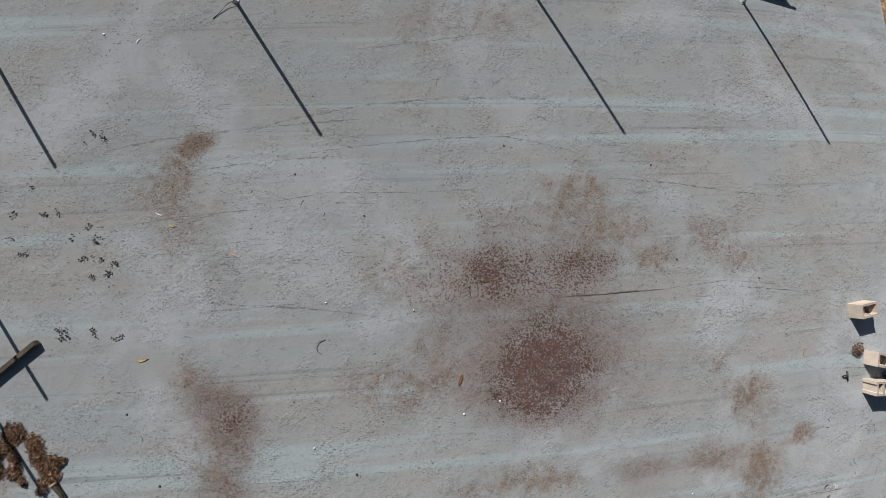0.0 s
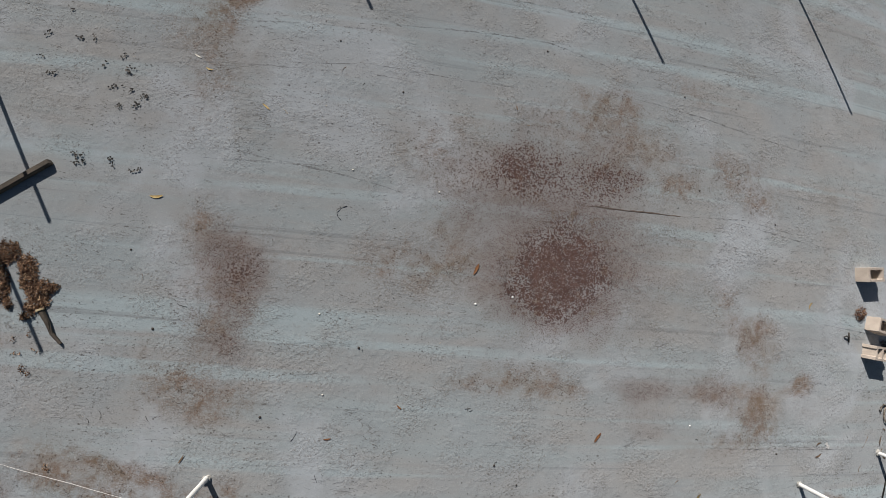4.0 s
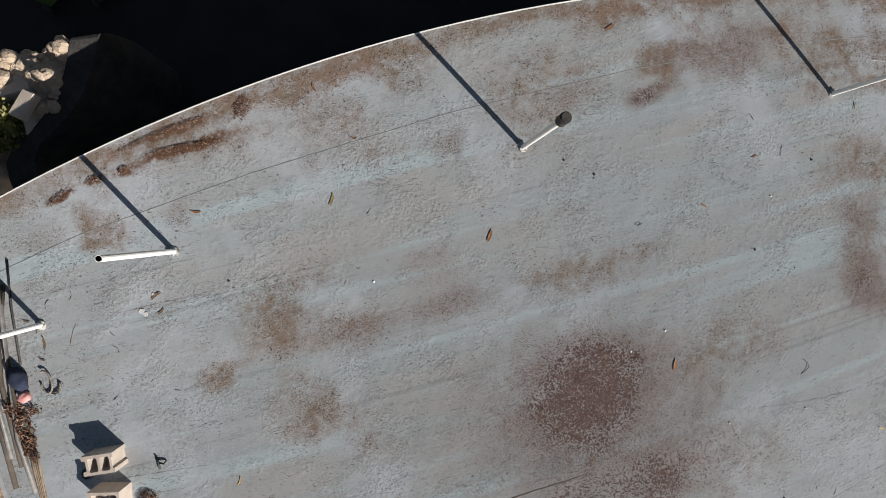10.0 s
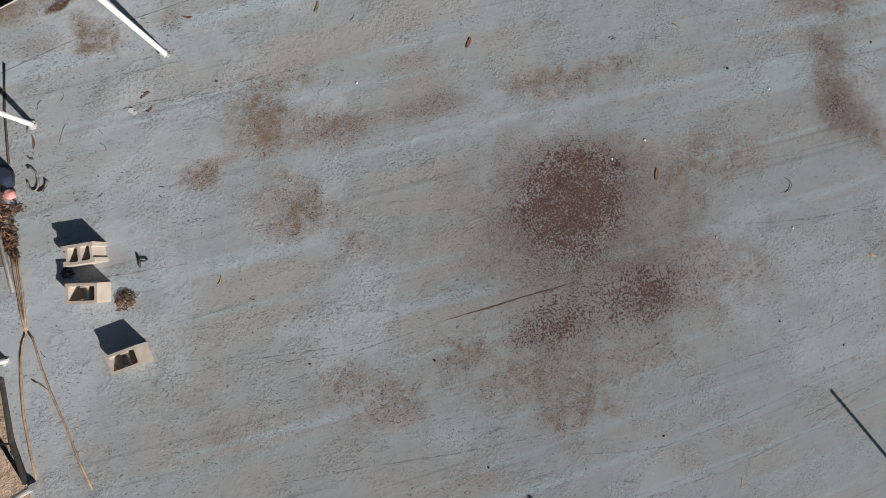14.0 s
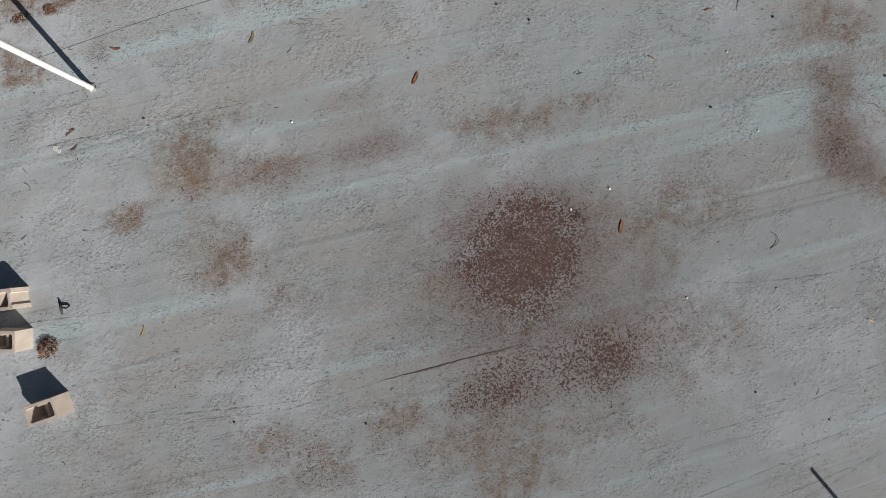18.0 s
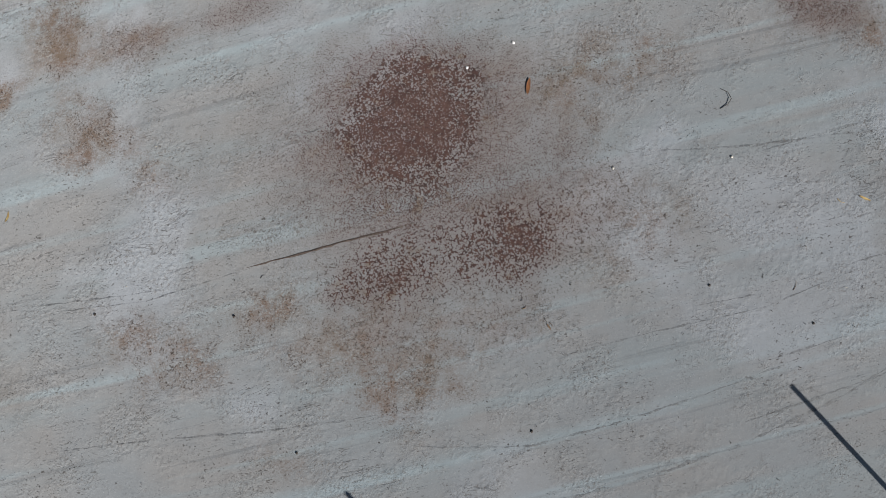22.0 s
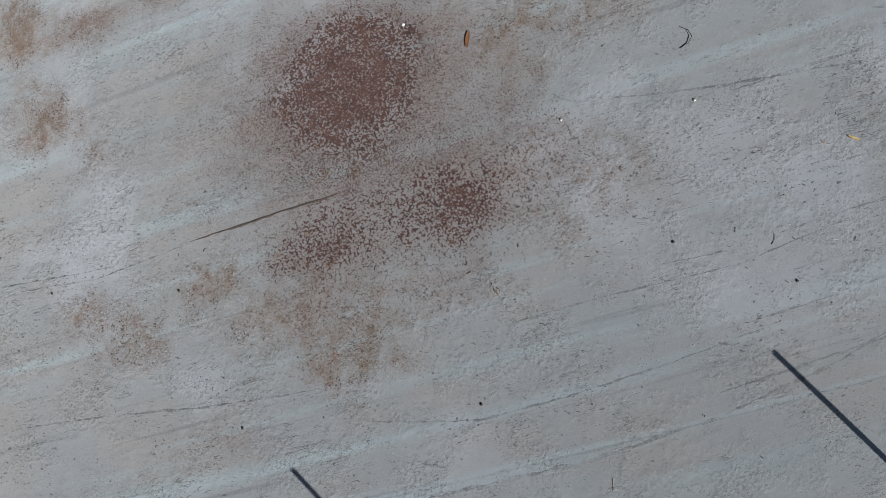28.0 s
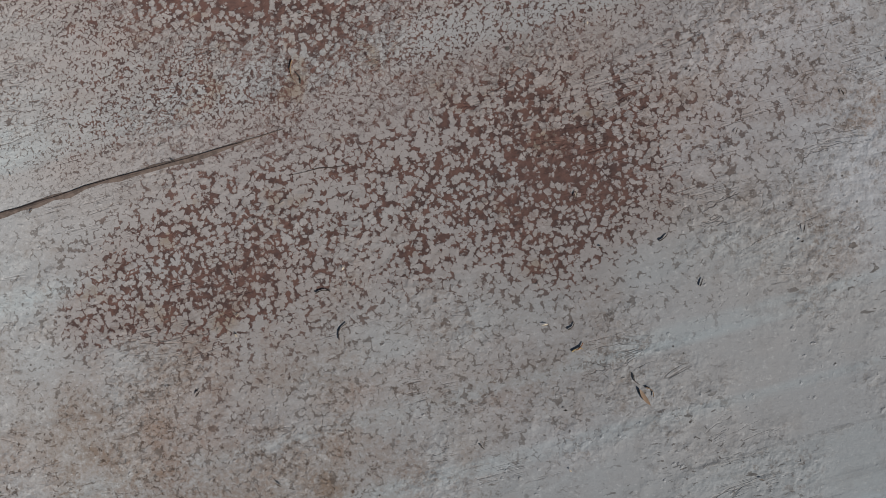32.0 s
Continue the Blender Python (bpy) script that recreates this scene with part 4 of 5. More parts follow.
bar("timber_offcut", (-6.50, -0.66), (-5.76, -0.10), 0.06, 0.055, TIMBER, "dark weathered square timber lying on the roof", "timber")
beam = bar("steel_beam", (2.32, 4.69), (4.43, 4.38), 0.07, 0.08, TIMBER, "long dark beam with a worn yellow edge on the roof", "beam")
part("yellow_edge", box(2.34, 0.014, 0.012, (0, 0.014, 0.038)), YELLOW, beam, "worn yellow painted strip")
part("groove", box(2.34, 0.018, 0.010, (0, -0.012, 0.037)), CRACK, beam, "dark open groove")
for x, deg in ((1.00, 2), (2.02, -3), (3.00, 1), (3.98, 0)):
    b = tagged(part("edge_block", box(0.44, 0.09, 0.19, (0, 0, 0.095), 0.008), EDGE_BLOCK), "narrow tan concrete block set on the roof edge", "block", "blocks on the roof edge")
    b.matrix_basis = on_roof(x, south(x) - 0.07, deg)


def rod(name, pts, r, material, label, category, group=""):
    return tagged(part(name, tube([(x, y, top(x, y) + r + up) for x, y, up in pts], r, 7), material, smooth=True), label, category, group)


for k, (pts, r, material) in enumerate((
        ([(5.83, -3.75, 0.0), (5.92, -3.19, 0.0), (6.12, -1.93, 0.0), (6.11, -1.33, 0.0)], 0.022, ROD_GREY),
        ([(5.82, -3.51, 0.0), (5.96, -3.08, 0.0), (6.05, -2.21, 0.0), (5.95, -1.96, 0.0)], 0.016, TIMBER),
        ([(5.92, -3.40, 0.0), (6.12, -2.54, 0.0), (6.17, -1.63, 0.0)], 0.020, TIMBER),
        ([(5.72, -3.75, 0.0), (5.81, -3.25, 0.0), (5.88, -2.67, 0.0)], 0.009, BLACK_CAP),
        ([(6.04, -3.30, 0.0), (6.22, -2.35, 0.0), (6.25, -1.74, 0.0)], 0.018, ROD_GREY),
        ([(6.15, -3.16, 0.0), (6.27, -2.25, 0.0), (6.30, -1.42, 0.0)], 0.020, TIMBER))):
    rod("metal_rod", pts, r, material, "long thin rod in a bundle along the roof edge", "rod", "rods along the roof edge")
for dx, lift in ((0.0, 0.0), (0.035, 0.012), (-0.03, 0.006)):
    rod("dry_vine", [(6.01 + dx, -1.75, lift), (6.03 + dx * 0.8, -1.54, lift), (6.07 + dx * 0.5, -1.08, lift), (6.08, -0.92 + dx, lift)], 0.009, VINE, "dry vine stem bundled along the roof edge", "vine", "dry vine stems")
rod("dry_vine", [(6.08, -0.92, 0), (6.16, -0.79, 0), (6.19, -0.68, 0.01), (6.26, -0.45, 0), (6.30, -0.24, 0), (6.33, -0.05, 0), (6.35, 0.36, 0.01), (6.37, 0.59, 0)], 0.010, VINE, "dry vine stem trailing along the roof edge", "vine", "dry vine stems")
rod("dry_vine", [(6.08, -0.92, 0), (6.04, -0.82, 0), (6.03, -0.55, 0), (6.00, -0.26, 0), (5.96, -0.01, 0), (5.92, 0.25, 0), (5.90, 0.51, 0), (5.84, 0.84, 0)], 0.009, VINE, "dry vine stem trailing across the roof", "vine", "dry vine stems")
rod("dry_vine", [(6.16, -0.42, 0), (6.07, -0.33, 0), (6.01, -0.25, 0)], 0.005, VINE, "short side shoot of a dry vine", "vine", "dry vine stems")
rod("rope_loop", [(5.67 + 0.06 * math.cos(a), -2.44 + 0.12 * math.sin(a), 0.0008 * k) for k, a in enumerate([0.3 * j for j in range(18)])], 0.009, FRAYED, "small loop of frayed dark rope", "rope")
rod("rope_end", [(5.64, -2.31, 0), (5.60, -2.29, 0.01), (5.55, -2.34, 0), (5.54, -2.40, 0)], 0.011, FRAYED, "short frayed rope end", "rope")
# mesh panel past the east edge; its dark bars stand in for a post's shadow
fence = holder("mesh_panel", Matrix.Translation((6.44, 0.59, top(6.44, 0.59))), "mesh fence panel past the roof edge, dark bars standing in for a post shadow", "fence")
part("dark_bar", tube([(0.0, 0.0, 0.05), (0.06, -0.45, 0.02), (0.02, -1.1, 0.0)], 0.022, 8), BLACK_CAP, fence)
part("dark_bar", tube([(0.0, 0.0, 0.05), (0.45, -0.42, -0.25), (0.8, -0.75, -0.5)], 0.016, 8), BLACK_CAP, fence)
part("cross_bar", tube([(0.05, -0.42, 0.02), (0.45, -0.40, -0.25)], 0.012, 8), BLACK_CAP, fence)
part("cap_pipe", tube([(0.28, 0.16, -0.05), (-0.06, 0.05, 0.06)], 0.035, 12), GREY_PIPE, fence, "dull grey pipe end")
for k in range(9):
    part("mesh_wire", tube([(0.12 + 0.08 * k, -0.10 - 0.07 * k, -0.08 - 0.05 * k), (0.42 + 0.06 * k, 0.20 - 0.05 * k, -0.35 - 0.05 * k)], 0.004, 5), FRAYED, fence)
rod("dark_scrap", [(4.80, -1.40, 0), (4.78, -1.33, 0.015), (4.80, -1.26, 0)], 0.010, BLACK_CAP, "small twisted black scrap on the roof", "scrap")
rod("dark_scrap", [(4.78, -1.33, 0.012), (4.73, -1.31, 0.016), (4.71, -1.33, 0)], 0.009, BLACK_CAP, "small twisted black scrap on the roof", "scrap")

rod("wire", [(-3.49, 3.97, 0.03), (-3.58, 3.93, 0.02), (-3.66, 3.84, 0.004), (-3.75, 3.76, 0)], 0.004, BLACK_CAP, "short bent black wire at the foot of a post", "wire")


def sack(name, x, y, sx, sy, sz, deg, material, label, category):
    bm = bmesh.new()
    bmesh.ops.create_icosphere(bm, subdivisions=3, radius=1.0)
    for q in bm.verts:
        n_ = 0.25 * noise.noise(q.co * 2.1 + Vector((x, y, 3))) + 0.1 * noise.noise(q.co * 6)
        q.co *= 1 + n_
        q.co = Vector((q.co.x * sx, q.co.y * sy, max(q.co.z, -0.7) * sz + 0.7 * sz))
    ob = part(name, bm, material, smooth=True)
    ob.matrix_basis = on_roof(x, y, deg)
    return tagged(ob, label, category)


sack("crumpled_cloth", 5.91, -2.54, 0.075, 0.125, 0.06, 12, NAVY, "crumpled navy cloth bundle on the rods", "cloth")
sack("plastic_scrap", 5.92, -2.34, 0.06, 0.055, 0.04, 30, PINK, "crumpled faded pink plastic scrap", "scrap")
for x, y, r in ((4.53, -2.91, 0.027), (4.50, -2.87, 0.022), (4.37, -3.05, 0.013)):
    bm = bmesh.new()
    bmesh.ops.create_circle(bm, cap_ends=True, segments=18, radius=r)
    for q in bm.verts:
        q.co *= 1 + 0.35 * noise.noise(q.co * 50 + Vector((x * 9, y, 0)))
    bmesh.ops.solidify(bm, geom=bm.faces[:], thickness=-0.003)
    ob = part("paint_splash", bm, PALE_PAINT)
    ob.matrix_basis = on_roof(x, y, 0, 0.002)
    tagged(ob, "small white splash dried on the roof", "splash", "white splashes on the roof")

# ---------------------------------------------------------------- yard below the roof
# Near-black strip: the building's shade on the ground, put into the colour.
GROUND_SHADE = plain("ground_shade", (0.014, 0.013, 0.012), (0.030, 0.027, 0.024), 1.2, 0.95, 0, 0.6, 0.01, 50)
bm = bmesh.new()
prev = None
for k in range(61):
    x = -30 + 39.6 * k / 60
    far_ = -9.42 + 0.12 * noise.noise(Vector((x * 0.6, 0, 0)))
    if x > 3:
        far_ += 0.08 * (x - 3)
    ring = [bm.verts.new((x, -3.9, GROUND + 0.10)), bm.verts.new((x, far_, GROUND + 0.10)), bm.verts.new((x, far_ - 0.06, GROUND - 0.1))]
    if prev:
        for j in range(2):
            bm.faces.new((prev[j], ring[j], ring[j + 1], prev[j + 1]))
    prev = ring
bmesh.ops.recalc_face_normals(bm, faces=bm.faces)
tagged(part("pavement", bm, GROUND_SHADE), "near-black strip painted as the shade of the building on the ground", "pavement", kind="structure")


def draped(name, x, y, sx, sy, h, deg, material, label, seed):
    """A sheet thrown over a pile: a lumpy mound with folds."""
    bm = bmesh.new()
    bmesh.ops.create_grid(bm, x_segments=56, y_segments=40, size=1.0)
    for q in bm.verts:
        u_, v_ = q.co.x, q.co.y
        r = (abs(u_) ** 3 + abs(v_) ** 3) ** (1 / 3)
        edge = 1 - 0.14 * noise.noise(Vector((math.atan2(v_, u_) * 2, seed, 0)))
        f = max(0.0, 1 - (r / edge) ** 4) ** 0.5
        n_ = noise.noise(Vector((u_ * 3, v_ * 3, seed)))
        q.co = Vector((u_ * sx * edge, v_ * sy * edge, h * f * (0.8 + 0.3 * n_) + 0.05 * noise.turbulence(Vector((u_ * 7, v_ * 7, seed)), 3, False) + 0.02))
    ob = part(name, bm, material, smooth=True)
    ob.matrix_basis = pose(x, y, GROUND + 0.1, 0, 0, deg)
    return tagged(ob, label, "tarp")


def sheet_material(name, a, b, rough):
    m = Mat(name, rough)
    m.color(m.mix(m.span(m.noise(3, 4), 0.35, 0.65), a, b))
    m.bump(m.noise(9, 5, 0.6, dist=1.0), 0.7, 0.05)
    return m.m


GREEN_SHEET = sheet_material("green_tarp", (0.007, 0.075, 0.045), (0.011, 0.125, 0.068), 0.3)
BLUE_SHEET = sheet_material("blue_tarp", (0.012, 0.016, 0.07), (0.02, 0.028, 0.12), 0.4)
tarp = draped("green_tarp", -1.75, -7.95, 1.42, 0.98, 0.36, 4, GREEN_SHEET, "green tarpaulin draped over a pile beside the building", 2.0)
board = part("board", box(0.80, 0.26, 0.03, (0.38, -0.26, 0.43), 0.005, rot=pose(0, 0, 0, 5, 4, 6)), PLUM, tarp, "dark board lying on the tarpaulin")
draped("blue_tarp", 0.34, -8.07, 0.65, 0.7, 0.4, -10, BLUE_SHEET, "dark blue tarpaulin bundle beside the green one", 5.0)
for x, y, s1, h in ((0.45, -7.80, 0.06, 0.52), (-0.25, -8.25, 0.09, 0.45), (-3.55, -8.0, 0.09, 0.16), (-3.95, -8.3, 0.08, 0.15)):
    bm = bmesh.new()
    bmesh.ops.create_icosphere(bm, subdivisions=3, radius=1)
    for q in bm.verts:
        q.co *= 1 + 0.7 * noise.noise(q.co * 2.6 + Vector((x, y, 0)))
        q.co = Vector((q.co.x * s1, q.co.y * s1 * 1.3, q.co.z * s1 * 0.6 + h))
    ob = part("plastic_bag", bm, GREY_BAG, smooth=True)
    ob.matrix_basis = pose(x, y, GROUND)
    tagged(ob, "crumpled pale plastic bag in the shade", "bag", "bags beside the tarpaulin")


def bin_(x, y, deg, material, lid_material, label):
    b = holder("wheelie_bin", pose(x, y, GROUND + 0.1, 0, 0, deg) @ Matrix.Scale(0.8, 4), label, "bin", "bins beside the building")
    bm = bmesh.new()
    bmesh.ops.create_cube(bm, size=1.0)
    for q in bm.verts:
        k = 0.5 if q.co.z > 0 else 0.4
        q.co = Vector((q.co.x * 2 * k * 0.56, q.co.y * 2 * k * 0.66, 0.9 * (q.co.z + 0.5) + 0.06))
    bmesh.ops.bevel(bm, geom=bm.edges[:], offset=0.03, segments=2, affect="EDGES")
    part("body", bm, material, b)
    bm = box(0.60, 0.70, 0.05, (0, 0, 0.985), 0.02)
    for k in (-1, 0, 1):
        box(0.05, 0.5, 0.02, (0.16 * k, 0.02, 1.015), 0.008, bm)
    part("lid", bm, lid_material, b)
    part("handle", tube([(-0.24, 0.36, 0.95), (-0.22, 0.42, 0.97), (0.22, 0.42, 0.97), (0.24, 0.36, 0.95)], 0.016, 8), BLACK_CAP, b)
    for k in (-1, 1):
        part("wheel", tube([(0.24 * k - 0.03, 0.3, 0.1), (0.24 * k + 0.03, 0.3, 0.1)], 0.1, 18), BLACK_CAP, b)


bin_(6.20, -8.02, 35, BIN_GREEN, BIN_GREEN, "green plastic wheelie bin with a ribbed lid beside the building")
bin_(5.42, -7.95, 20, BIN_GREY, BIN_GREY, "grey plastic wheelie bin beside the building")


def rock(x, y, z, r, seed):
    bm = bmesh.new()
    bmesh.ops.create_icosphere(bm, subdivisions=2, radius=r)
    for q in bm.verts:
        q.co *= 1 + 0.35 * noise.noise(q.co * (1.6 / r) + Vector((seed, 0, 0)))
        q.co.z *= 0.7
    ob = part("rock", bm, ROCK)
    ob.matrix_basis = pose(x, y, z, 0, 0, seed * 40)
    tagged(ob, "pale broken rock on the dirt bank", "rock", "rocks on the dirt bank")


def foot(y):
    """Where the dark wall under the bank runs, along y."""
    return 5.0 - 0.2 * ease((y + 6.9) / 0.5) + 0.35 * ease((y + 6.3) / 0.7) + 0.8 * ease((y + 5.7) / 0.8)


def bank(x, y):
    """The height of the dirt bank, raised so that the sun reaches it."""
    rise = ease((x - foot(y)) / 0.15) * ease((-4.7 - y) / 0.2) * ease((14.3 - x) / 5) * ease((y + 6.7) / 0.5)
    return GROUND - 0.08 + rise * (1.75 + 0.4 * noise.turbulence(Vector((x * 1.6, y * 1.6, 4)), 4, False))


# Added wall; its near-black colour stands in for shade at the bank's foot.
BANK_SHADE = plain("bank_shade", (0.022, 0.021, 0.02), (0.05, 0.046, 0.042), 5, 0.9, 0, 0.8, 0.02, 30)
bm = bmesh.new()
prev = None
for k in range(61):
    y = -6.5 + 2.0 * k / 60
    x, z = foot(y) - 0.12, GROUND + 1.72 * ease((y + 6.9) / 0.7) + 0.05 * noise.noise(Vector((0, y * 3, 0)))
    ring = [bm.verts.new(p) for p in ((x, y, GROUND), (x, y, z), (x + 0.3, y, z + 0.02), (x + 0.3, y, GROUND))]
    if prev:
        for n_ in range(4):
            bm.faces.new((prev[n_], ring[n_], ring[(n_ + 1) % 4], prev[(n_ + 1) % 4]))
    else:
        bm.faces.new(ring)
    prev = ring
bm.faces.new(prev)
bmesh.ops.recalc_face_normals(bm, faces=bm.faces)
tagged(part("bank_shade_wall", bm, BANK_SHADE), "added near-black wall standing in for the shaded foot of the dirt bank", "wall", kind="structure")
bm = bmesh.new()
bmesh.ops.create_grid(bm, x_segments=110, y_segments=140, size=1.0)
for q in bm.verts:
    x, y = 9.6 + 5.2 * q.co.x, -8.5 + 6.2 * q.co.y
    q.co = Vector((x, y, bank(x, y)))
BANK = plain("pale_dirt", (0.42, 0.32, 0.23), (0.62, 0.51, 0.38), 2.2, 0.95, 0, 1.0, 0.06, 14)
tagged(part("dirt_bank", bm, BANK, smooth=True), "rough pale dry dirt, raised into a bank to catch the sun", "dirt bank", kind="structure")
rng = random.Random(9)
for k in range(190):
    x, y = rng.uniform(5.0, 7.2), rng.uniform(-6.6, -4.9)
    if bank(x, y) > GROUND + 0.9:
        rock(x, y, bank(x, y), rng.uniform(0.03, 0.10), k)


def slab(x, y, sx, sy, deg, tip):
    ob = part("rubble_slab", box(sx, sy, 0.09, bevel=0.012), CONCRETE)
    ob.matrix_basis = pose(x, y, bank(x, y) + 0.06, tip, -tip * 0.6, deg)
    tagged(ob, "broken pale concrete slab on the dirt bank", "slab", "rubble on the dirt bank")


for x, y, sx, sy, deg, tip in ((5.60, -5.52, 0.34, 0.16, 50, 8), (5.72, -5.36, 0.30, 0.14, 80, -10), (5.85, -5.85, 0.4, 0.25, 10, 14), (6.2, -6.1, 0.35, 0.3, 50, 6)):
    slab(x, y, sx, sy, deg, tip)

BUSH = litter_material("bush_leaves", (0.07, 0.09, 0.02), (0.16, 0.17, 0.05), (0.30, 0.26, 0.10))


def bush(x, y, r, seed):
    h = holder("bush", pose(x, y, bank(x, y) - 0.05), "low yellow-green weedy bush on the dirt bank", "bush")
    rg = random.Random(seed)
    bm, lm = bmesh.new(), bmesh.new()
    for k in range(14):
        a, l = rg.uniform(0, math.tau), r * rg.uniform(0.5, 1.0)
        tip = Vector((math.cos(a) * l, math.sin(a) * l, r * rg.uniform(0.9, 1.9)))
        tube([(0, 0, 0), tip * 0.5 + Vector((0, 0, 0.12)), tip], 0.012, 5, bm, taper=0.3)
        for _ in range(70):
            p = tip * rg.uniform(0.45, 1.05) + Vector((rg.gauss(0, 1), rg.gauss(0, 1), rg.gauss(0, 1))) * r * 0.16
            d = Vector((rg.uniform(-1, 1), rg.uniform(-1, 1), rg.uniform(-0.6, 0.6))).normalized() * rg.uniform(0.025, 0.055)
            o = d.orthogonal().normalized() * d.length * 0.4
            lm.faces.new([lm.verts.new(q) for q in (p - d, p + o, p + d, p - o)])
    part("stems", bm, VINE, h)
    part("foliage", lm, BUSH, h)


bush(5.98, -5.50, 0.26, 3)
bush(6.16, -5.22, 0.28, 5)

# ---------------------------------------------------------------- trees that shade the west yard
LEAFY = litter_material("tree_leaves", (0.035, 0.06, 0.015), (0.07, 0.11, 0.03), (0.12, 0.13, 0.05))


def tree(x, y, z, r, seed):
    t_ = holder("tree", pose(x, y, GROUND), "leafy yard tree that shades the west end", "tree", "trees in the yard")
    rg = random.Random(seed)
    h = z - GROUND
    bm = tube([(0, 0, -0.1), (0.1, 0.05, h * 0.3), (-0.05, 0.1, h * 0.6), (0, 0, h)], 0.17, 9, taper=0.45)
    crowns = []
    for k in range(9):
        a, e = math.tau * k / 9 + rg.random(), rg.uniform(-0.2, 0.9)
        tip = Vector((math.cos(a) * r * 0.75, math.sin(a) * r * 0.75, h + r * 0.6 * math.sin(e)))
        tube([(0, 0, h * 0.55), tip * 0.55 + Vector((0, 0, h * 0.3)), tip], 0.06, 6, bm, taper=0.3)
        crowns += [tip, tip * 0.6 + Vector((0, 0, h * 0.42))]
    part("trunk", bm, TIMBER, t_)
    bm = bmesh.new()
    for c in crowns:
        for _ in range(760):
            p = c + Vector((rg.gauss(0, 1), rg.gauss(0, 1), rg.gauss(0, 0.8))) * r * 0.24
            a = Vector((rg.uniform(-1, 1), rg.uniform(-1, 1), rg.uniform(-0.5, 0.5))).normalized() * rg.uniform(0.06, 0.115)
            b = a.orthogonal().normalized() * a.length * 0.45
            bm.faces.new([bm.verts.new(q) for q in (p - a, p + b, p + a, p - b)])
    part("crown", bm, LEAFY, t_)


tree(-12.6, 0.4, 0.4, 2.5, 1)
tree(-15.5, -3.0, 0.6, 2.6, 2)
tree(-10.7, 3.2, 2.0, 0.85, 3)

# ---------------------------------------------------------------- small debris
def leaf_material(name, a, b):
    m = Mat(name, 0.75)
    m.color(m.mix(m.span(m.noise(60, 3), 0.35, 0.65), a, b))
    return m.m


RUST = leaf_material("rust_leaf", (0.32, 0.13, 0.045), (0.20, 0.09, 0.04))
OLIVE = leaf_material("olive_leaf", (0.20, 0.15, 0.05), (0.30, 0.22, 0.08))
STRAW = leaf_material("straw_leaf", (0.55, 0.42, 0.18), (0.42, 0.28, 0.10))
BROWN = leaf_material("brown_leaf", (0.14, 0.09, 0.05), (0.22, 0.14, 0.08))
PALE = leaf_material("pale_bit", (0.55, 0.52, 0.45), (0.68, 0.66, 0.60))
WHITE = leaf_material("white_bit", (0.75, 0.74, 0.72), (0.82, 0.82, 0.80))
DARK = leaf_material("dark_bit", (0.035, 0.03, 0.026), (0.07, 0.055, 0.045))


def leaf(x, y, size, deg, material):
    """A curled dry leaf: a pointed blade, folded along its rib."""
    rng = random.Random(int(x * 911 + y * 577))
    bm = bmesh.new()
    size = max(size, 0.05)
    wide, lift = size * rng.uniform(0.075, 0.115), size * rng.uniform(0.03, 0.1)
    bend = size * rng.uniform(-0.15, 0.15)
    prev = None
    for k in range(9):
        s = k / 8
        w = wide * math.sin(math.pi * s) ** 0.7
        c = Vector((size * (s - 0.5), bend * math.sin(math.pi * s), 0.004 + lift * (2 * s - 1) ** 2 * 0.5))
        ring = [bm.verts.new(c + Vector((0, -w, w * 0.22))), bm.verts.new(c), bm.verts.new(c + Vector((0, w, w * 0.22)))]
        if prev:
            for j in range(2):
                bm.faces.new((prev[j], ring[j], ring[j + 1], prev[j + 1]))
        prev = ring
    ob = part("leaf", bm, material, smooth=True)
    ob.matrix_basis = on_roof(x, y, deg) @ Matrix.Scale(1.1, 4)
    tagged(ob, "dry fallen leaf lying on the roof", "leaf", "fallen leaves on the roof")


def twig(x, y, size, deg, material):
    rng = random.Random(int(x * 733 + y * 389))
    size = max(size, 0.03)
    bend = size * rng.uniform(-0.25, 0.25)
    bm = tube([(size * (k / 5 - 0.5), bend * math.sin(math.pi * k / 5), 0.003 + 0.002 * rng.random()) for k in range(6)], 0.0026, 5, taper=0.5)
    ob = part("twig", bm, material)
    ob.matrix_basis = on_roof(x, y, deg) @ Matrix.Scale(0.85, 4)
    tagged(ob, "thin dry twig lying on the roof", "twig", "twigs on the roof")


def pebble(x, y, size, deg, material):
    bm = bmesh.new()
    bmesh.ops.create_icosphere(bm, subdivisions=2, radius=max(size, 0.02) * 0.6)
    for q in bm.verts:
        q.co *= 1 + 0.3 * noise.noise(q.co * 60 + Vector((x, y, 0)))
        q.co.z *= 0.5
    ob = part("pebble", bm, material, smooth=True)
    ob.matrix_basis = on_roof(x, y, deg, 0.003)
    tagged(ob, "small round bit of grit on the roof", "pebble", "bits of grit on the roof")


leaf(0.84, -2.80, 0.138, -125, RUST)
leaf(2.37, -3.57, 0.132, -122, OLIVE)
leaf(2.25, -4.74, 0.102, 98, RUST)
leaf(3.73, -3.78, 0.107, 162, RUST)
leaf(-1.05, -4.72, 0.128, -158, RUST)
leaf(-2.44, -2.93, 0.089, -170, RUST)
leaf(-1.66, -2.53, 0.073, 142, RUST)
leaf(-0.90, -0.85, 0.146, -112, RUST)
leaf(4.34, -3.02, 0.123, -155, BROWN)
leaf(5.70, -3.09, 0.076, 157, BROWN)
leaf(5.62, -2.98, 0.070, 67, BROWN)
leaf(1.98, -4.14, 0.068, 164, RUST)
leaf(-3.99, -3.24, 0.106, 62, BROWN)
leaf(-4.60, -0.36, 0.140, 8, STRAW)
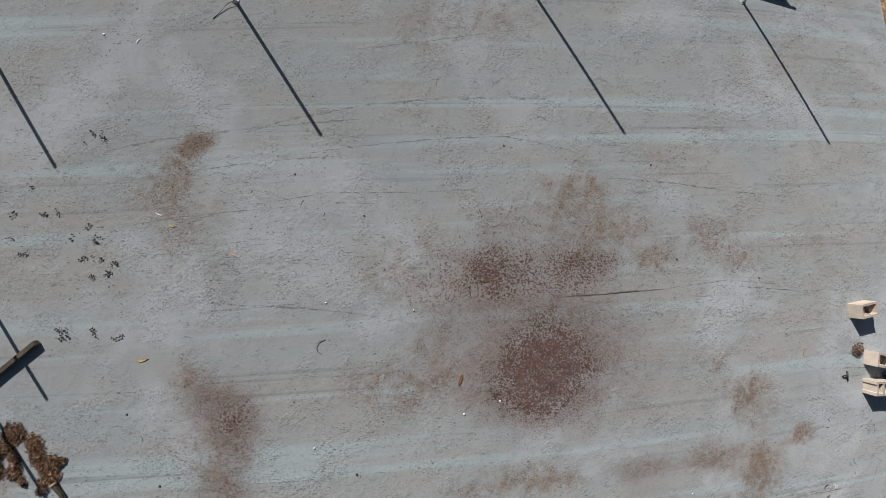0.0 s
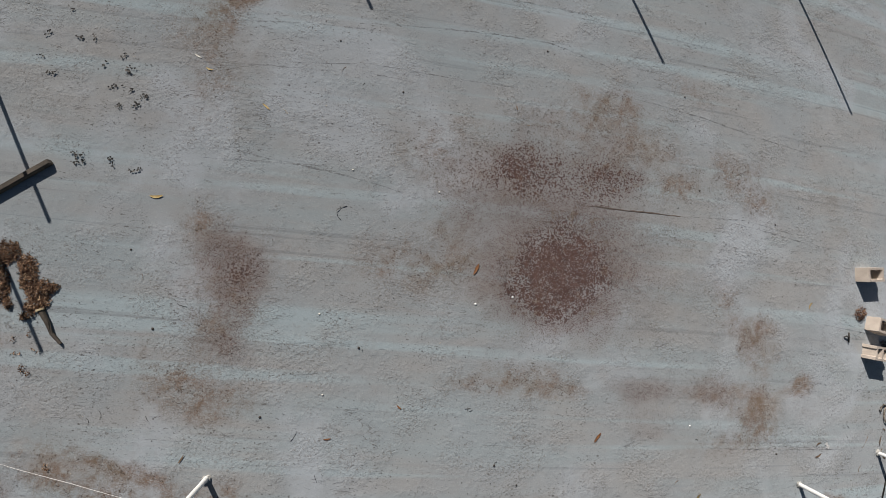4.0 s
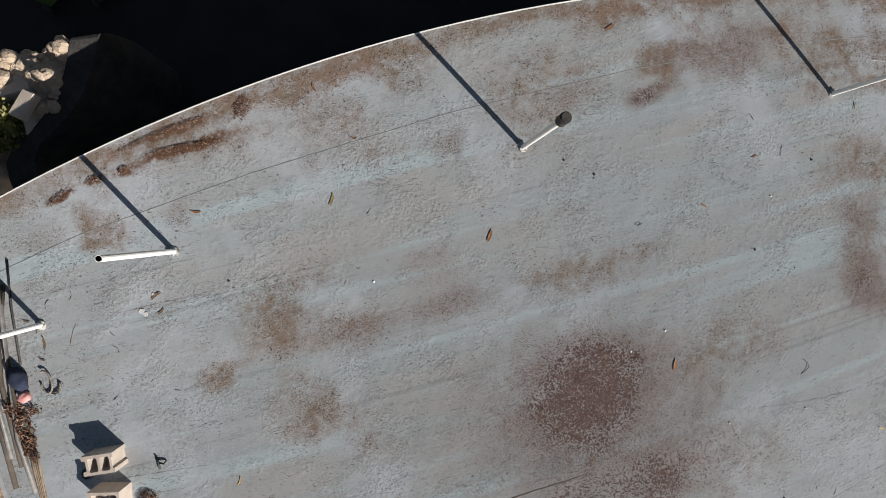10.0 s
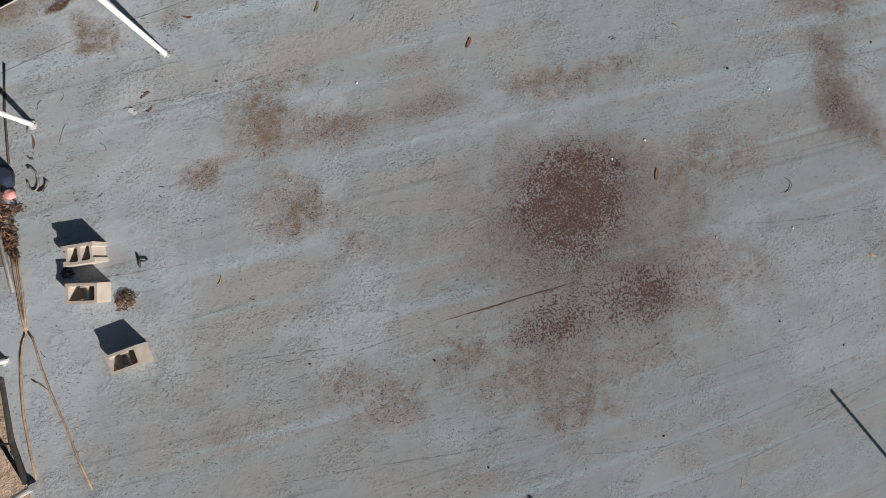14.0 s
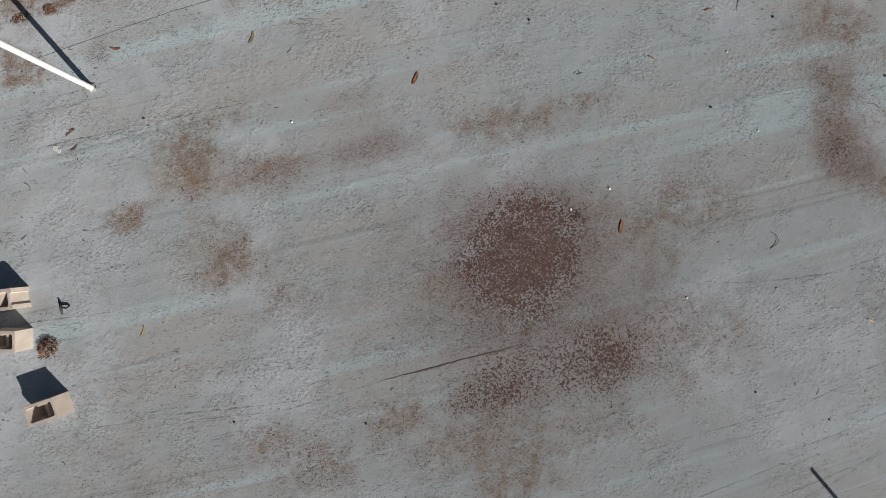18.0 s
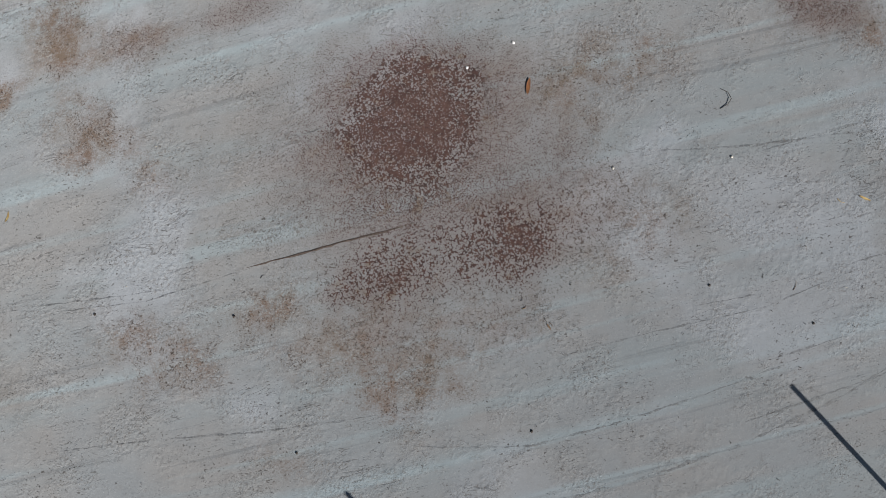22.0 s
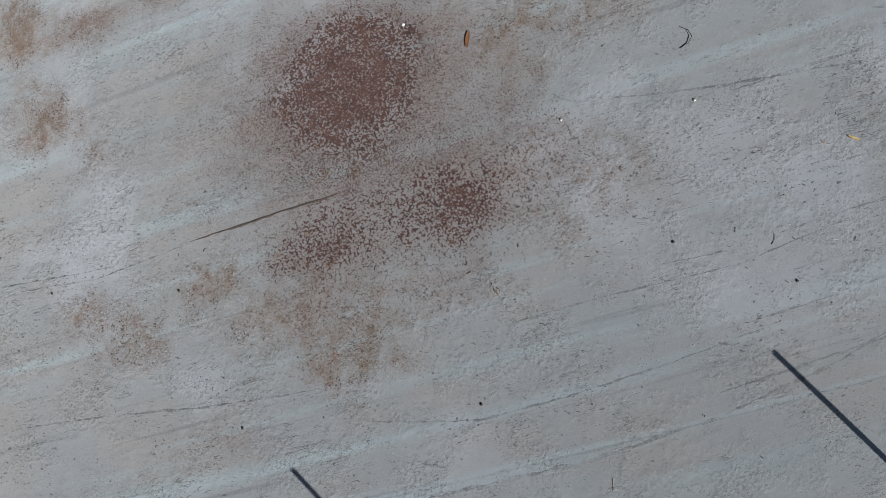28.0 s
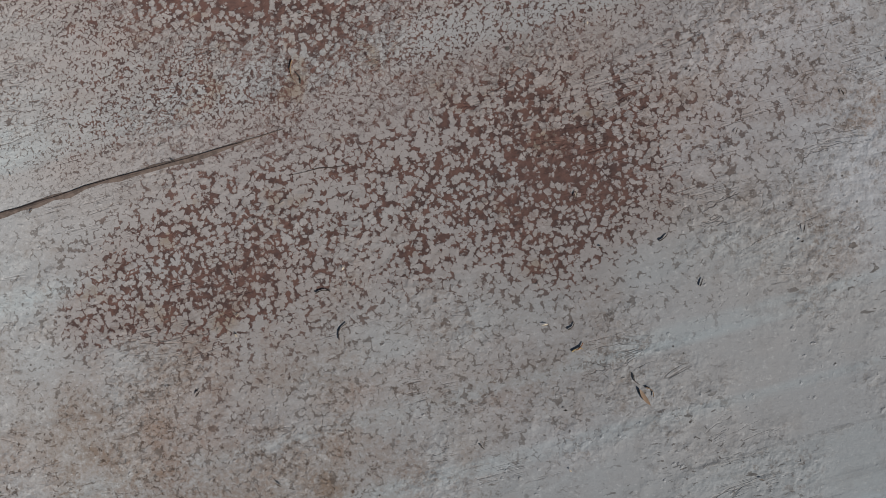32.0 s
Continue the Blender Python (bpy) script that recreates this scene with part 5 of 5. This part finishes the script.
leaf(-4.23, 1.19, 0.084, -15, STRAW)
leaf(4.05, -0.92, 0.102, -122, STRAW)
leaf(5.19, -0.28, 0.051, 127, BROWN)
rod("twig", [(-2.546, -0.428, 0.0), (-2.592, -0.384, 0.006), (-2.604, -0.321, 0.01), (-2.563, -0.280, 0.004), (-2.491, -0.258, 0.0)], 0.0026, DARK, "thin hooked dry twig lying on the roof", "twig", "twigs on the roof")
twig(-0.85, -2.51, 0.085, -170, DARK)
twig(4.88, -2.76, 0.081, 124, DARK)
twig(4.39, -2.02, 0.072, 161, DARK)
twig(-4.19, -1.53, 0.182, 151, DARK)
twig(5.45, -3.21, 0.113, 60, DARK)
twig(5.20, -3.24, 0.117, 67, BROWN)
twig(2.27, -2.81, 0.057, 160, DARK)
twig(-0.85, -2.52, 0.070, 106, DARK)
twig(-2.52, -3.39, 0.109, -68, DARK)
twig(-2.81, -2.92, 0.158, 64, DARK)
twig(-1.89, -2.99, 0.088, -26, DARK)
twig(-4.39, -2.83, 0.099, -54, DARK)
twig(-4.90, -2.82, 0.121, -79, DARK)
twig(-5.02, -2.90, 0.093, -72, DARK)
twig(-4.63, -1.28, 0.086, -74, BROWN)
twig(-0.98, -2.20, 0.060, -87, BROWN)
twig(-2.71, 1.39, 0.105, -119, BROWN)
twig(-3.32, 0.78, 0.085, 136, STRAW)
twig(1.77, 0.21, 0.047, -150, DARK)
twig(-2.46, 1.25, 0.042, 76, DARK)
twig(-3.16, 1.52, 0.043, 154, PALE)
twig(-1.01, 2.91, 0.139, 77, STRAW)
twig(-0.54, 1.16, 0.043, 105, DARK)
twig(-0.38, 0.94, 0.035, -149, DARK)
twig(0.27, -0.07, 0.044, 97, DARK)
twig(0.34, 0.77, 0.069, -129, DARK)
twig(0.37, 0.63, 0.058, 172, DARK)
twig(-0.74, 0.74, 0.040, -155, DARK)
twig(-0.82, 0.91, 0.029, -122, DARK)
twig(0.28, -0.10, 0.081, 83, BROWN)
twig(-0.38, 1.02, 0.042, -179, STRAW)
pebble(-0.87, -1.27, 0.024, -180, WHITE)
pebble(-0.42, -1.15, 0.023, -180, WHITE)
pebble(2.15, -2.63, 0.016, -178, WHITE)
pebble(-0.16, -3.40, 0.017, -177, DARK)
pebble(-0.46, -3.17, 0.024, -177, DARK)
pebble(3.59, -3.00, 0.016, -178, DARK)
pebble(-1.98, 1.21, 0.017, 166, DARK)
pebble(-2.79, 1.75, 0.018, 165, DARK)
pebble(2.10, 0.49, 0.013, 166, DARK)
pebble(3.37, 0.17, 0.018, 166, DARK)
pebble(1.83, 1.77, 0.017, 166, DARK)
pebble(-0.19, 2.05, 0.013, 165, DARK)
pebble(-1.43, 0.03, 0.013, 166, PALE)
pebble(-2.47, 0.18, 0.018, 167, PALE)
pebble(-3.20, -2.73, 0.024, 3, DARK)
pebble(-4.79, -0.99, 0.018, 3, DARK)
pebble(-2.54, -2.44, 0.018, 3, PALE)
pebble(-2.67, -1.53, 0.018, 3, PALE)
pebble(-2.19, -1.88, 0.024, 3, DARK)
pebble(-4.45, -1.84, 0.024, 35, DARK)
leaf(-0.55, 1.22, 0.059, 109, BROWN)
twig(-0.57, 1.21, 0.047, 114, BROWN)
twig(-0.39, 1.01, 0.037, -146, RUST)
leaf(-3.54, 0.81, 0.105, -36, STRAW)
leaf(-4.38, 1.33, 0.089, -26, PALE)
twig(-0.81, -2.53, 0.052, -152, DARK)
twig(2.02, -3.36, 0.093, -136, BROWN)
pebble(-5.06, 3.59, 0.023, -76, WHITE)
leaf(-4.64, 3.49, 0.074, -127, PALE)
twig(-0.45, -3.13, 0.039, -157, DARK)
twig(-3.30, 1.55, 0.033, -121, DARK)
twig(2.44, -2.69, 0.051, -135, DARK)
twig(4.89, -2.59, 0.112, 115, DARK)
leaf(4.34, -2.87, 0.096, -153, BROWN)
twig(5.27, -2.85, 0.239, -120, BROWN)
twig(5.63, -3.19, 0.035, -178, DARK)
leaf(5.59, -2.83, 0.144, 84, BROWN)
leaf(5.65, -2.67, 0.078, 146, BROWN)
twig(5.03, -2.10, 0.072, -150, DARK)
twig(4.43, -1.92, 0.040, 135, DARK)
twig(5.15, 0.20, 0.060, 129, DARK)
twig(5.98, -0.64, 0.104, 119, DARK)
twig(5.11, -0.40, 0.124, 111, BROWN)
